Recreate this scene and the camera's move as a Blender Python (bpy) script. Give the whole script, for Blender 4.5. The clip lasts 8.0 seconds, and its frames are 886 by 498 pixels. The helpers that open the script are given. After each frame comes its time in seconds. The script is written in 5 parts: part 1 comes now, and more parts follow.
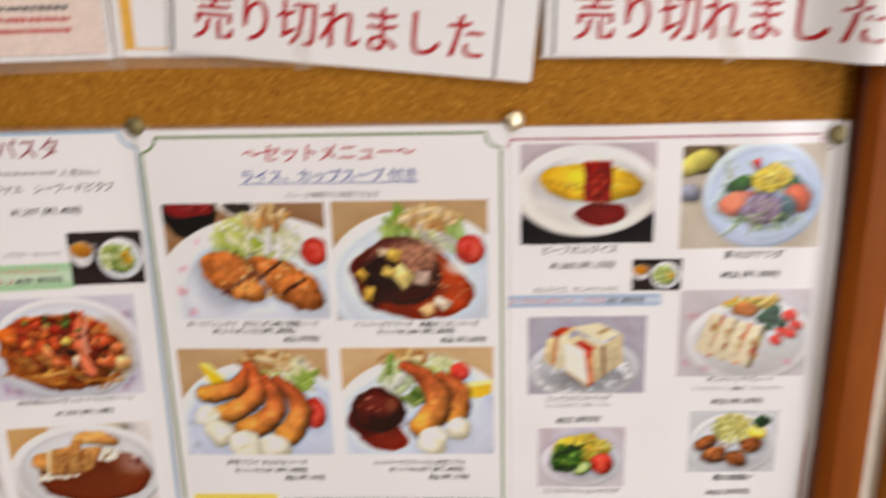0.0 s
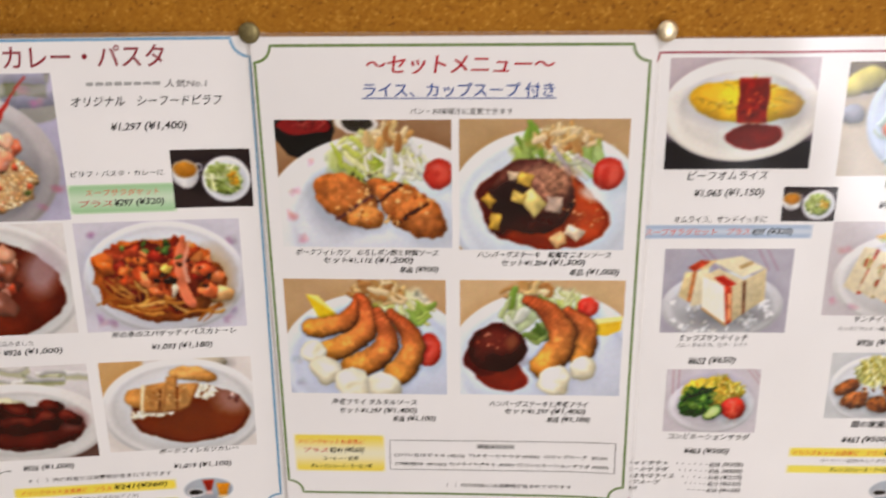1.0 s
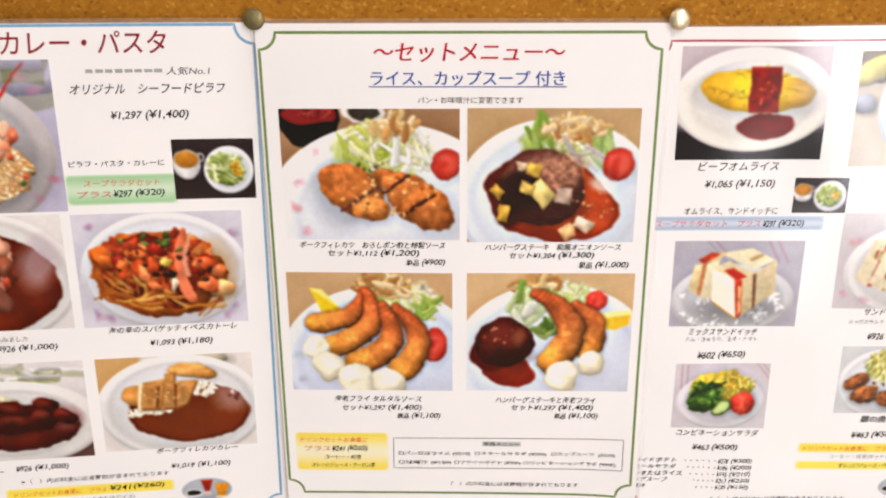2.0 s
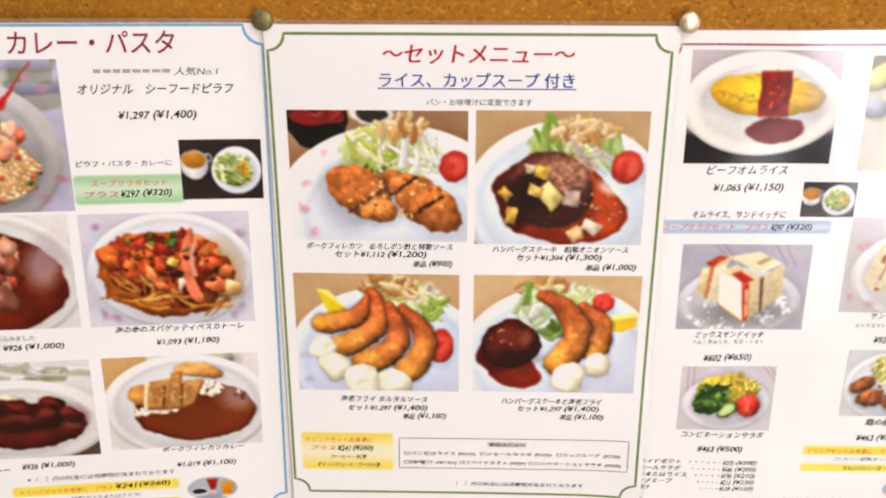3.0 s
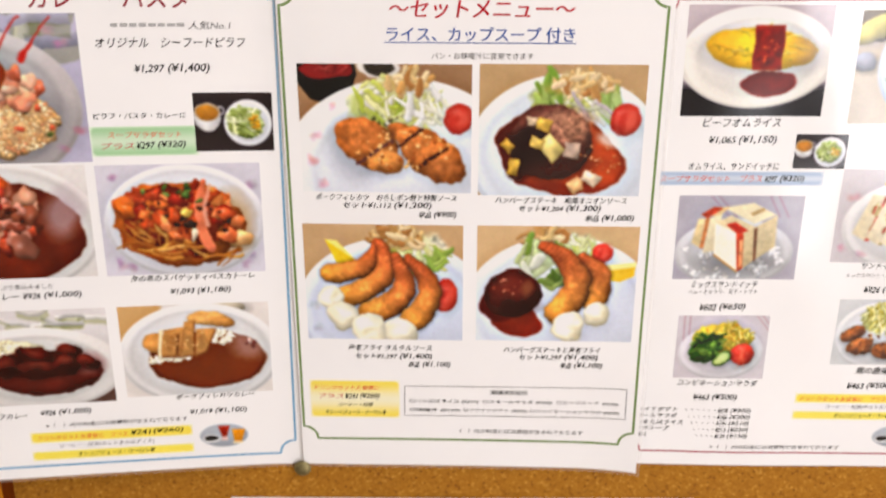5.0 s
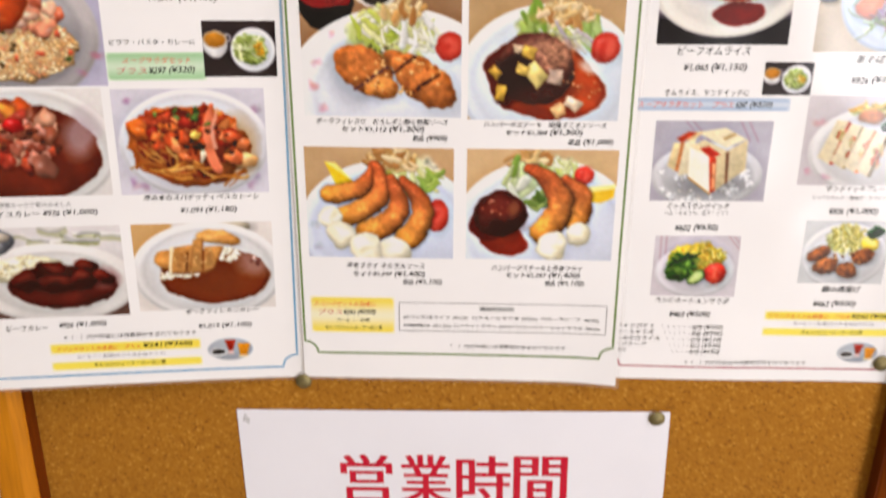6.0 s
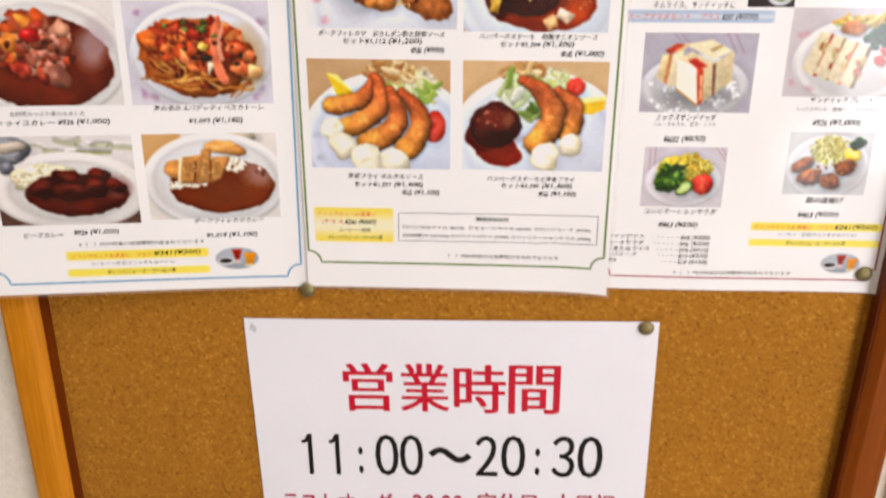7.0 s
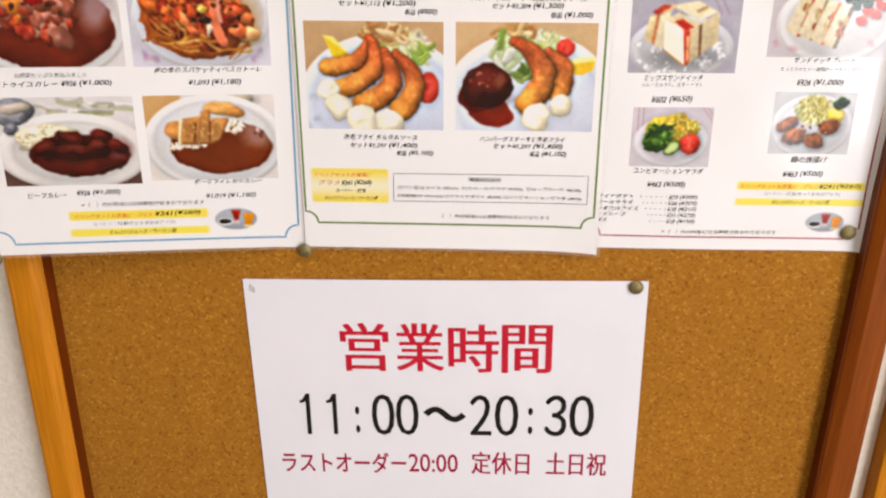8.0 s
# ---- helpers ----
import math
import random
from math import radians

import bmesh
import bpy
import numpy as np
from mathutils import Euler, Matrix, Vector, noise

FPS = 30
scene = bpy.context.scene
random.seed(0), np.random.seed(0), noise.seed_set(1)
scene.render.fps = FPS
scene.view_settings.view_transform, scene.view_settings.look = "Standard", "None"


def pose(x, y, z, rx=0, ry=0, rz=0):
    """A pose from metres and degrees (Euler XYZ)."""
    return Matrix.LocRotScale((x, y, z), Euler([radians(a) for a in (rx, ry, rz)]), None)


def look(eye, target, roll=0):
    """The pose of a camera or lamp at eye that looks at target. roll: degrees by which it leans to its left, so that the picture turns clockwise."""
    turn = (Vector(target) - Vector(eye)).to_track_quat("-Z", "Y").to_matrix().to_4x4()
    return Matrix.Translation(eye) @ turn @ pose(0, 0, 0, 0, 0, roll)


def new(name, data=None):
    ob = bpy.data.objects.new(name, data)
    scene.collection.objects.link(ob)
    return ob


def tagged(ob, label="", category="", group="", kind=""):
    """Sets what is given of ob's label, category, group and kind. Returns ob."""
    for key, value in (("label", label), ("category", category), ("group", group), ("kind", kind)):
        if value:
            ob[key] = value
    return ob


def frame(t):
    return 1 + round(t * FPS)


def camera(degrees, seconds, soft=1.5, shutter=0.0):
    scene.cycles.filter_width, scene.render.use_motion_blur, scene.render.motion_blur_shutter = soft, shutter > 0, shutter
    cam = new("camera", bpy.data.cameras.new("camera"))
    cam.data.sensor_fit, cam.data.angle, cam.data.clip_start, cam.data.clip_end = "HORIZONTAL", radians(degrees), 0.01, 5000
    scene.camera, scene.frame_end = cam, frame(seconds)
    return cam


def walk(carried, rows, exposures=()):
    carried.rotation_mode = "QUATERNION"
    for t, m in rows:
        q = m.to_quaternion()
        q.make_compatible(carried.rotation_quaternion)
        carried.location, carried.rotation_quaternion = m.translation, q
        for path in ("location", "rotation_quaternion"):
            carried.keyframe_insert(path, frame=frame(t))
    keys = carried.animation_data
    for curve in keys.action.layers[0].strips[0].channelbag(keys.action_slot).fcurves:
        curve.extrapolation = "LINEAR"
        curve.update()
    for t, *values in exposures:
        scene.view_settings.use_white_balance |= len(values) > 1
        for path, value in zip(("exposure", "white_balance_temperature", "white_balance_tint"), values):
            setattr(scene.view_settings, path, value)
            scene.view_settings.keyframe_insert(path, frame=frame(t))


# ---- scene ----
import collections

cam = camera(50.0, 8.0, soft=2.1, shutter=0.9)
PATH = [
    (0, (0.017, 0.011, 1.483), (-0.072, 1.9, 0.835), -0.9),
    (0.1, (0.0086, 0.0138, 1.4784), (-0.0955, 1.9, 0.8222), -0.76),
    (0.2, (0.0002, 0.0166, 1.4738), (-0.1106, 1.9, 0.8177), -0.62),
    (0.3, (-0.0082, 0.0194, 1.4692), (-0.1163, 1.9, 0.8037), -0.48),
    (0.5, (-0.025, 0.025, 1.46), (-0.118, 1.9, 0.771), -0.2),
    (1, (-0.057, 0.04, 1.45), (-0.144, 1.903, 0.729), -0.1),
    (1.2, (-0.0638, 0.0424, 1.4484), (-0.153, 1.905, 0.7145), 0.06),
    (1.5, (-0.074, 0.046, 1.446), (-0.125, 1.908, 0.717), 0.3),
    (1.7, (-0.072, 0.045, 1.437), (-0.115, 1.918, 0.738), 0.3),
    (3, (-0.077, 0.048, 1.444), (-0.118, 1.912, 0.72), 0.7),
    (3.5, (-0.079, 0.051, 1.446), (-0.11, 1.911, 0.713), 0.7),
    (4, (-0.079, 0.05, 1.444), (-0.111, 1.907, 0.703), 0.5),
    (4.2, (-0.082, 0.047, 1.442), (-0.103, 1.906, 0.706), 0.6),
    (5.3, (-0.077, 0.011, 1.427), (-0.127, 1.865, 0.678), 0.8),
    (5.5, (-0.077, 0.002, 1.426), (-0.125, 1.848, 0.658), 0.9),
    (6, (-0.069, -0.026, 1.411), (-0.119, 1.815, 0.631), 0.9),
    (6.5, (-0.064, -0.045, 1.398), (-0.132, 1.783, 0.589), 0.8),
    (7, (-0.057, -0.066, 1.382), (-0.132, 1.754, 0.554), 0.8),
    (7.5, (-0.053, -0.08, 1.375), (-0.129, 1.734, 0.536), 0.7),
    (8, (-0.051, -0.091, 1.365), (-0.127, 1.725, 0.532), 0.7),
]
EXPOSURES = [(0.0, -0.3), (0.5, -0.52), (1.0, -0.3), (1.5, 0.0), (3.0, 0.08), (4.2, 0.07), (5.5, -0.01), (8.0, 0.03)]
walk(cam, [(t, look(eye, target, roll)) for t, eye, target, roll in PATH], EXPOSURES)

# ---------------------------------------------------------------- world and lights
world = bpy.data.worlds.new("world")
scene.world = world
world.use_nodes = True
sky = world.node_tree.nodes.new("ShaderNodeTexSky")
sky.sky_type, sky.sun_disc = "NISHITA", False
sky.sun_elevation, sky.sun_rotation = radians(40), radians(200)
world.node_tree.links.new(sky.outputs[0], world.node_tree.nodes["Background"].inputs[0])
world.node_tree.nodes["Background"].inputs[1].default_value = 0.1


def area(name, eye, target, w, h, watts, colour):
    data = bpy.data.lights.new(name, "AREA")
    data.shape, data.size, data.size_y, data.energy, data.color = "RECTANGLE", w, h, watts, colour
    ob = new(name, data)
    ob.matrix_world = look(eye, target)
    return ob


# daylight in the opening of the glass door behind the camera, and two ceiling lamps
area("daylight", (1.8, -2.46, 1.1), (1.8, 0.5, 1.1), 1.06, 2.05, 70, (0.975, 0.96, 1.01))
for lx, ly, watts in ((-0.9, -0.7, 5.4), (0.9, -0.7, 21.4)):
    area("ceiling_lamp_light", (lx, ly, 2.515), (lx, ly, 0), 0.16, 1.1, watts, (1.03, 0.95, 0.94))


# ---------------------------------------------------------------- materials
def lin(r, g, b, k=1.0):
    """Linear colour of 8-bit display values."""
    out = [((c / 255 + 0.055) / 1.055) ** 2.4 if c > 10 else c / 255 / 12.92 for c in (r, g, b)]
    return tuple(k * c for c in out) + (1.0,)


class Nodes:
    """A short way to write a node material."""

    def __init__(self, name, rough=0.5, metal=0.0, spec=0.5):
        self.mat = bpy.data.materials.new(name)
        self.mat.use_nodes = True
        self.tree = self.mat.node_tree
        self.bsdf = self.tree.nodes["Principled BSDF"]
        self.bsdf.inputs["Roughness"].default_value = rough
        self.bsdf.inputs["Metallic"].default_value = metal
        self.bsdf.inputs["Specular IOR Level"].default_value = spec

    def add(self, kind, **sets):
        node = self.tree.nodes.new("ShaderNode" + kind)
        for key, value in sets.items():
            if key in node.inputs:
                node.inputs[key].default_value = value
        return node

    def link(self, a, b):
        self.tree.links.new(a, b)

    def coords(self, scale=(1, 1, 1)):
        c = self.add("TexCoord")
        m = self.add("Mapping", Scale=scale)
        self.link(c.outputs["Object"], m.inputs["Vector"])
        return m.outputs["Vector"]

    def noise(self, vec, scale, detail=4.0, rough=0.55):
        n = self.add("TexNoise", Scale=scale, Detail=detail, Roughness=rough)
        self.link(vec, n.inputs["Vector"])
        return n.outputs["Fac"]

    def ramp(self, fac, *stops):
        r = self.add("ValToRGB")
        el = r.color_ramp.elements
        while len(el) < len(stops):
            el.new(0.5)
        for e, (p, c) in zip(el, stops):
            e.position, e.color = p, c
        self.link(fac, r.inputs["Fac"])
        return r.outputs["Color"]

    def mix(self, fac, a, b, mode="MIX"):
        m = self.tree.nodes.new("ShaderNodeMix")
        m.data_type, m.blend_type = "RGBA", mode
        for sock, value in ((m.inputs[0], fac), (m.inputs[6], a), (m.inputs[7], b)):
            if hasattr(value, "default_value"):
                self.link(value, sock)
            else:
                sock.default_value = value
        return m.outputs[2]

    def bump(self, height, strength, dist=0.001):
        b = self.add("Bump", Strength=strength, Distance=dist)
        self.link(height, b.inputs["Height"])
        self.link(b.outputs["Normal"], self.bsdf.inputs["Normal"])

    def colour(self, sock):
        if hasattr(sock, "default_value"):
            self.link(sock, self.bsdf.inputs["Base Color"])
        else:
            self.bsdf.inputs["Base Color"].default_value = sock
        return self


def cork_material():
    m = Nodes("cork", 0.85, spec=0.25)
    v = m.coords()
    cell = m.add("TexVoronoi", Scale=620.0)
    wob = m.add("VectorMath")
    n3 = m.add("TexNoise", Scale=500.0, Detail=2.0)
    m.link(v, n3.inputs["Vector"])
    sc = m.add("VectorMath")
    sc.operation = "SCALE"
    sc.inputs["Scale"].default_value = 0.0012
    m.link(n3.outputs["Color"], sc.inputs[0])
    m.link(v, wob.inputs[0])
    m.link(sc.outputs[0], wob.inputs[1])
    m.link(wob.outputs[0], cell.inputs["Vector"])
    sep = m.add("SeparateColor")
    m.link(cell.outputs["Color"], sep.inputs[0])
    grains = m.ramp(sep.outputs[0], (0.0, lin(128, 80, 16)), (0.1, lin(151, 98, 20)), (0.5, lin(160, 106, 25)), (0.88, lin(167, 113, 30)), (1.0, lin(186, 132, 46)))
    fine = m.ramp(m.noise(v, 1100, 3), (0.3, (0.88, 0.87, 0.85, 1)), (0.7, (1.07, 1.06, 1.04, 1)))
    wide = m.ramp(m.noise(v, 16, 3), (0.3, (0.95, 0.94, 0.93, 1)), (0.7, (1.04, 1.04, 1.03, 1)))
    c = m.mix(1.0, m.mix(1.0, grains, fine, "MULTIPLY"), wide, "MULTIPLY")
    m.colour(c)
    m.bump(m.noise(v, 600, 4), 0.3, 0.0005)
    return m.mat


def wood_material(name, dark, mid, light, axis):
    m = Nodes(name, 0.42, spec=0.16)
    stretch = {"x": (3, 60, 60), "z": (60, 60, 3)}[axis]
    v = m.coords(stretch)
    n = m.noise(v, 1.0, 5, 0.6)
    fine = m.noise(m.coords(tuple(s * 9 for s in stretch)), 1.0, 3)
    c = m.ramp(n, (0.28, dark), (0.5, mid), (0.74, light))
    c = m.mix(1.0, c, m.ramp(fine, (0.3, (0.84, 0.82, 0.78, 1)), (0.7, (1.08, 1.07, 1.05, 1))), "MULTIPLY")
    m.colour(c)
    m.bump(fine, 0.12, 0.0004)
    return m.mat


def paper_material(name, tint, rough=0.2):
    m = Nodes(name, rough, spec=0.5)
    v = m.coords()
    c = m.mix(1.0, m.ramp(m.noise(v, 14, 3), (0.3, (0.965, 0.965, 0.965, 1)), (0.7, (1, 1, 1, 1))), tint, "MULTIPLY")
    m.colour(c)
    r = m.ramp(m.noise(v, 60, 3), (0.3, (rough * 0.92,) * 3 + (1,)), (0.7, (rough * 1.1,) * 3 + (1,)))
    m.link(r, m.bsdf.inputs["Roughness"])
    m.bump(m.noise(v, 18, 2), 0.06, 0.003)
    return m.mat


def ink_material(name, rgb, rough=0.22):
    m = Nodes(name, rough, spec=0.5)
    v = m.coords()
    c = lin(*rgb, 0.86)
    m.colour(m.mix(1.0, m.ramp(m.noise(v, 300, 2), (0.3, (0.9, 0.9, 0.9, 1)), (0.7, (1.05, 1.05, 1.05, 1))), c, "MULTIPLY"))
    return m.mat


def print_material():
    """Photographic print: its colours lie in the mesh."""
    m = Nodes("photo_print", 0.16, spec=0.5)
    a = m.tree.nodes.new("ShaderNodeVertexColor")
    a.layer_name = "ink"
    m.colour(a.outputs["Color"])
    m.bump(m.noise(m.coords(), 18, 2), 0.06, 0.003)
    return m.mat


def brass_material(name, rgb, rough):
    m = Nodes(name, rough, metal=1.0)
    v = m.coords()
    c = m.ramp(m.noise(v, 380, 4), (0.3, lin(*[k * 0.8 for k in rgb])), (0.7, lin(*rgb)))
    m.colour(c)
    m.link(m.ramp(m.noise(v, 700, 3), (0.3, (rough * 0.7,) * 3 + (1,)), (0.7, (rough * 1.4,) * 3 + (1,))), m.bsdf.inputs["Roughness"])
    return m.mat


def plaster_material(name, a, b, scale, bump):
    m = Nodes(name, 0.75, spec=0.3)
    v = m.coords()
    c = m.ramp(m.noise(v, scale, 5), (0.3, a), (0.7, b))
    c = m.mix(1.0, c, m.ramp(m.noise(v, 3, 3), (0.3, (0.94, 0.94, 0.93, 1)), (0.7, (1, 1, 1, 1))), "MULTIPLY")
    m.colour(c)
    m.bump(m.noise(v, scale, 5), bump, 0.002)
    return m.mat


def film_material(name, alpha):
    m = Nodes(name, 0.18, spec=0.5)
    m.colour(lin(236, 226, 214))
    m.bsdf.inputs["Alpha"].default_value = alpha
    return m.mat


CORK = cork_material()
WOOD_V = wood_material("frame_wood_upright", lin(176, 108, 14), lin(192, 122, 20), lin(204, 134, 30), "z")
# right-hand rails: their shade is put into a redder, darker wood colour
WOOD_SHADE = wood_material("frame_wood_shaded", lin(112, 52, 8), lin(130, 64, 10), lin(146, 78, 15), "z")
WOOD_LIP = wood_material("frame_lip_dark", lin(88, 34, 4), lin(106, 44, 5), lin(122, 54, 8), "z")
WOOD_H = wood_material("frame_wood_level", lin(160, 92, 20), lin(180, 110, 28), lin(198, 126, 40), "x")
PAPER = paper_material("laminated_paper", (0.85, 0.84, 0.845, 1), 0.15)
PAPER_SIGN = paper_material("sign_paper", (0.80, 0.795, 0.85, 1), 0.22)
PAPER_LABEL = paper_material("label_paper", (0.82, 0.815, 0.81, 1), 0.35)
PRINT = print_material()
FILM = film_material("clear_film", 0.14)
TAPE = film_material("clear_tape", 0.10)
EDGE = plaster_material("cream_edging", lin(222, 214, 196), lin(236, 228, 212), 140, 0.05)
BRASS = brass_material("aged_brass", (158, 146, 104), 0.6)
# paler brass for one tack: the window's glint is put into its colour
BRASS_GLINT = brass_material("brass_glint", (255, 240, 206), 0.4)
WALL = plaster_material("wall_plaster", lin(230, 222, 208), lin(244, 238, 226), 260, 0.5)
ROOM = plaster_material("room_paint", lin(214, 208, 198), lin(226, 221, 212), 90, 0.15)
FLOOR = plaster_material("floor_vinyl", lin(150, 138, 122), lin(176, 164, 146), 120, 0.05)
STEEL = Nodes("door_steel", 0.35, metal=1.0).colour(lin(170, 170, 172)).mat
INKS = {}
for name, rgb in dict(red=(196, 28, 44), darkred=(150, 44, 56), blue=(44, 86, 168), black=(8, 7, 9), grey=(84, 82, 84), softgrey=(138, 136, 138), orange=(238, 88, 60),
                      skyblue=(128, 178, 214), green=(120, 146, 84), crimson=(176, 74, 92), yellow=(255, 232, 84), paleblue=(176, 198, 226), mint=(178, 222, 178),
                      midgrey=(176, 176, 176), pink=(246, 226, 214), amber=(246, 190, 84), softred=(206, 92, 88), signred=(206, 22, 52), signwine=(172, 30, 70),
                      labelred=(190, 44, 50), line=(120, 118, 122)).items():
    INKS[name] = ink_material("ink_" + name, rgb)


# ---------------------------------------------------------------- mesh helpers
def part(name, bm, material, parent=None, label=""):
    me = bpy.data.meshes.new(name)
    bm.normal_update()
    bm.to_mesh(me)
    bm.free()
    return hang(name, me, material, parent, label)


def hang(name, me, material, parent=None, label=""):
    me.materials.clear()
    me.materials.append(material)
    ob = new(name, me)
    if parent:
        ob.parent = parent
        ob.matrix_parent_inverse = parent.matrix_world.inverted()
    return tagged(ob, label)


def box(bm, x0, x1, y0, y1, z0, z1, bevel=0.0, segments=2):
    made = bmesh.ops.create_cube(bm, size=1, matrix=Matrix.Translation(((x0 + x1) / 2, (y0 + y1) / 2, (z0 + z1) / 2)) @ Matrix.Diagonal((x1 - x0, y1 - y0, z1 - z0, 1)))
    if bevel:
        edges = list({e for v in made["verts"] for e in v.link_edges})
        bmesh.ops.bevel(bm, geom=edges, offset=bevel, segments=segments, profile=0.5, affect="EDGES")
    return bm


def smooth(ob):
    for p in ob.data.polygons:
        p.use_smooth = True
    return ob


def empty(name, place=(0, 0, 0)):
    ob = new(name)
    ob.location = place
    ob.empty_display_size = 0.05
    bpy.context.view_layer.update()
    return ob


# ---------------------------------------------------------------- the room
def slab(name, x0, x1, y0, y1, z0, z1, material, label, category):
    ob = part(name, box(bmesh.new(), x0, x1, y0, y1, z0, z1), material)
    return tagged(ob, label, category, kind="structure")


slab("wall_north", -3.2, 3.2, 0.552, 0.70, 0.0, 2.6, WALL, "beige textured plaster wall behind the boards", "wall")
slab("wall_west", -3.3, -3.2, -2.5, 0.70, 0.0, 2.6, ROOM, "cream painted side wall", "wall")
slab("wall_east", 3.2, 3.3, -2.5, 0.70, 0.0, 2.6, ROOM, "cream painted side wall", "wall")
slab("wall_south", -3.3, 1.21, -2.62, -2.5, 0.0, 2.6, ROOM, "cream painted wall beside the glass door", "wall")
slab("wall_south_east", 2.39, 3.3, -2.62, -2.5, 0.0, 2.6, ROOM, "cream painted wall beside the glass door", "wall")
slab("wall_south_lintel", 1.21, 2.39, -2.62, -2.5, 2.2, 2.6, ROOM, "cream painted lintel above the glass door", "wall")
slab("floor", -3.3, 3.3, -2.62, 0.70, -0.1, 0.0, FLOOR, "beige vinyl floor", "floor")
slab("ceiling", -3.3, 3.3, -2.62, 0.70, 2.6, 2.7, ROOM, "cream painted ceiling", "ceiling")
slab("ground", -40, 40, -60, -2.62, -0.16, -0.06, FLOOR, "paved ground outside the glass door", "ground")


def glass_door():
    root = tagged(empty("door_1", (1.8, -2.56, 0)), "steel framed glass door letting daylight in", "door", kind="structure")
    for x0, x1, z0, z1 in ((1.22, 1.27, 0.0, 2.19), (2.33, 2.38, 0.0, 2.19), (1.27, 2.33, 0.0, 0.05), (1.27, 2.33, 2.14, 2.19)):
        part("door_frame", box(bmesh.new(), x0, x1, -2.585, -2.535, z0, z1, 0.004), STEEL, root)
    g = Nodes("door_glass", 0.0)
    g.bsdf.inputs["Transmission Weight"].default_value = 1.0
    pane = part("pane", box(bmesh.new(), 1.271, 2.329, -2.563, -2.557, 0.051, 2.139), g.mat, root)
    pane.visible_shadow = False


def ceiling_light(x, y):
    root = tagged(empty("ceiling_light", (x, y, 2.6)), "slim white fluorescent ceiling light fixture", "ceiling light", "ceiling lights")
    part("housing", box(bmesh.new(), x - 0.11, x + 0.11, y - 0.62, y + 0.62, 2.54, 2.6, 0.008), ROOM, root)
    m = Nodes("lamp_diffuser", 0.4)
    m.colour((0.85, 0.84, 0.8, 1))
    m.bsdf.inputs["Emission Color"].default_value = (1, 0.93, 0.85, 1)
    m.bsdf.inputs["Emission Strength"].default_value = 3.0
    part("diffuser", box(bmesh.new(), x - 0.085, x + 0.085, y - 0.58, y + 0.58, 2.522, 2.539, 0.004), m.mat, root)


glass_door()
for lx, ly in ((-0.9, -0.7), (0.9, -0.7)):
    ceiling_light(lx, ly)

# ---------------------------------------------------------------- cork boards
CORK_Y = 0.5325      # front of the cork
FRAME_Y = 0.5115     # front of the frame


def rail(bm, length, width, depth):
    """A frame rail along z, from a moulded profile: soft outer edge, a chamfer and an upright side towards the cork."""
    prof = [(0, 0), (0, -depth + 0.004), (0.0012, -depth + 0.0012), (0.004, -depth), (width - 0.0075, -depth + 0.0012), (width - 0.0062, -depth + 0.0020),
            (width - 0.0008, -depth + 0.0062), (width, -depth + 0.0075), (width, 0)]
    rings = [[bm.verts.new((x, y, z)) for x, y in prof] for z in (0.0, length)]
    for i in range(len(prof)):
        j = (i + 1) % len(prof)
        bm.faces.new((rings[0][i], rings[0][j], rings[1][j], rings[1][i]))
    bm.faces.new(rings[0][::-1])
    bm.faces.new(rings[1])
    return bm


def board(x0, x1, z0, z1, label, woods):
    """Cork board with a wooden frame; x0, x1, z0, z1 are the frame's outer edges."""
    root = tagged(empty("cork_board", ((x0 + x1) / 2, 0.545, z0)), label, "notice board", "cork boards on the wall")
    w, back = 0.0262, 0.5505
    part("cork_panel", box(bmesh.new(), x0 + w - 0.004, x1 - w + 0.004, CORK_Y, back - 0.003, z0 + w - 0.004, z1 - w + 0.004), CORK, root, "speckled brown cork panel")
    d = back - FRAME_Y
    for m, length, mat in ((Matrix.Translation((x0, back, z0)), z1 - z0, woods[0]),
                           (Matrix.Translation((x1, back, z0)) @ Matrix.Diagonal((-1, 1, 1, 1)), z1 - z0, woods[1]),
                           (Matrix.Translation((x0 + w, back, z0)) @ Matrix.Rotation(radians(90), 4, "Y") @ Matrix.Diagonal((-1, 1, 1, 1)), x1 - x0 - 2 * w, WOOD_H),
                           (Matrix.Translation((x0 + w, back, z1)) @ Matrix.Rotation(radians(90), 4, "Y"), x1 - x0 - 2 * w, WOOD_H)):
        bm = rail(bmesh.new(), length, w, d)
        bm.transform(m)
        bmesh.ops.recalc_face_normals(bm, faces=bm.faces)
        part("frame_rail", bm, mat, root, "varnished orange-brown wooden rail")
    for xa, xb in ((x0 + w, x0 + w + 0.0008), (x1 - w - 0.0008, x1 - w)):
        part("inner_lip", box(bmesh.new(), xa, xb, FRAME_Y + 0.0078, CORK_Y - 0.0002, z0 + w, z1 - w), WOOD_LIP, root, "dark stained inner lip")
    return root


board(-0.3945, 0.2430, 0.57, 1.765, "cork notice board with a varnished wooden frame", (WOOD_V, WOOD_SHADE))
second = board(0.2590, 0.8950, 0.57, 1.765, "neighbouring cork board with a varnished wooden frame", (WOOD_V, WOOD_SHADE))
part("edging", box(bmesh.new(), 0.2434, 0.2588, 0.5270, 0.5500, 0.572, 1.763, 0.0012), EDGE, second, "pale cream edging strip")


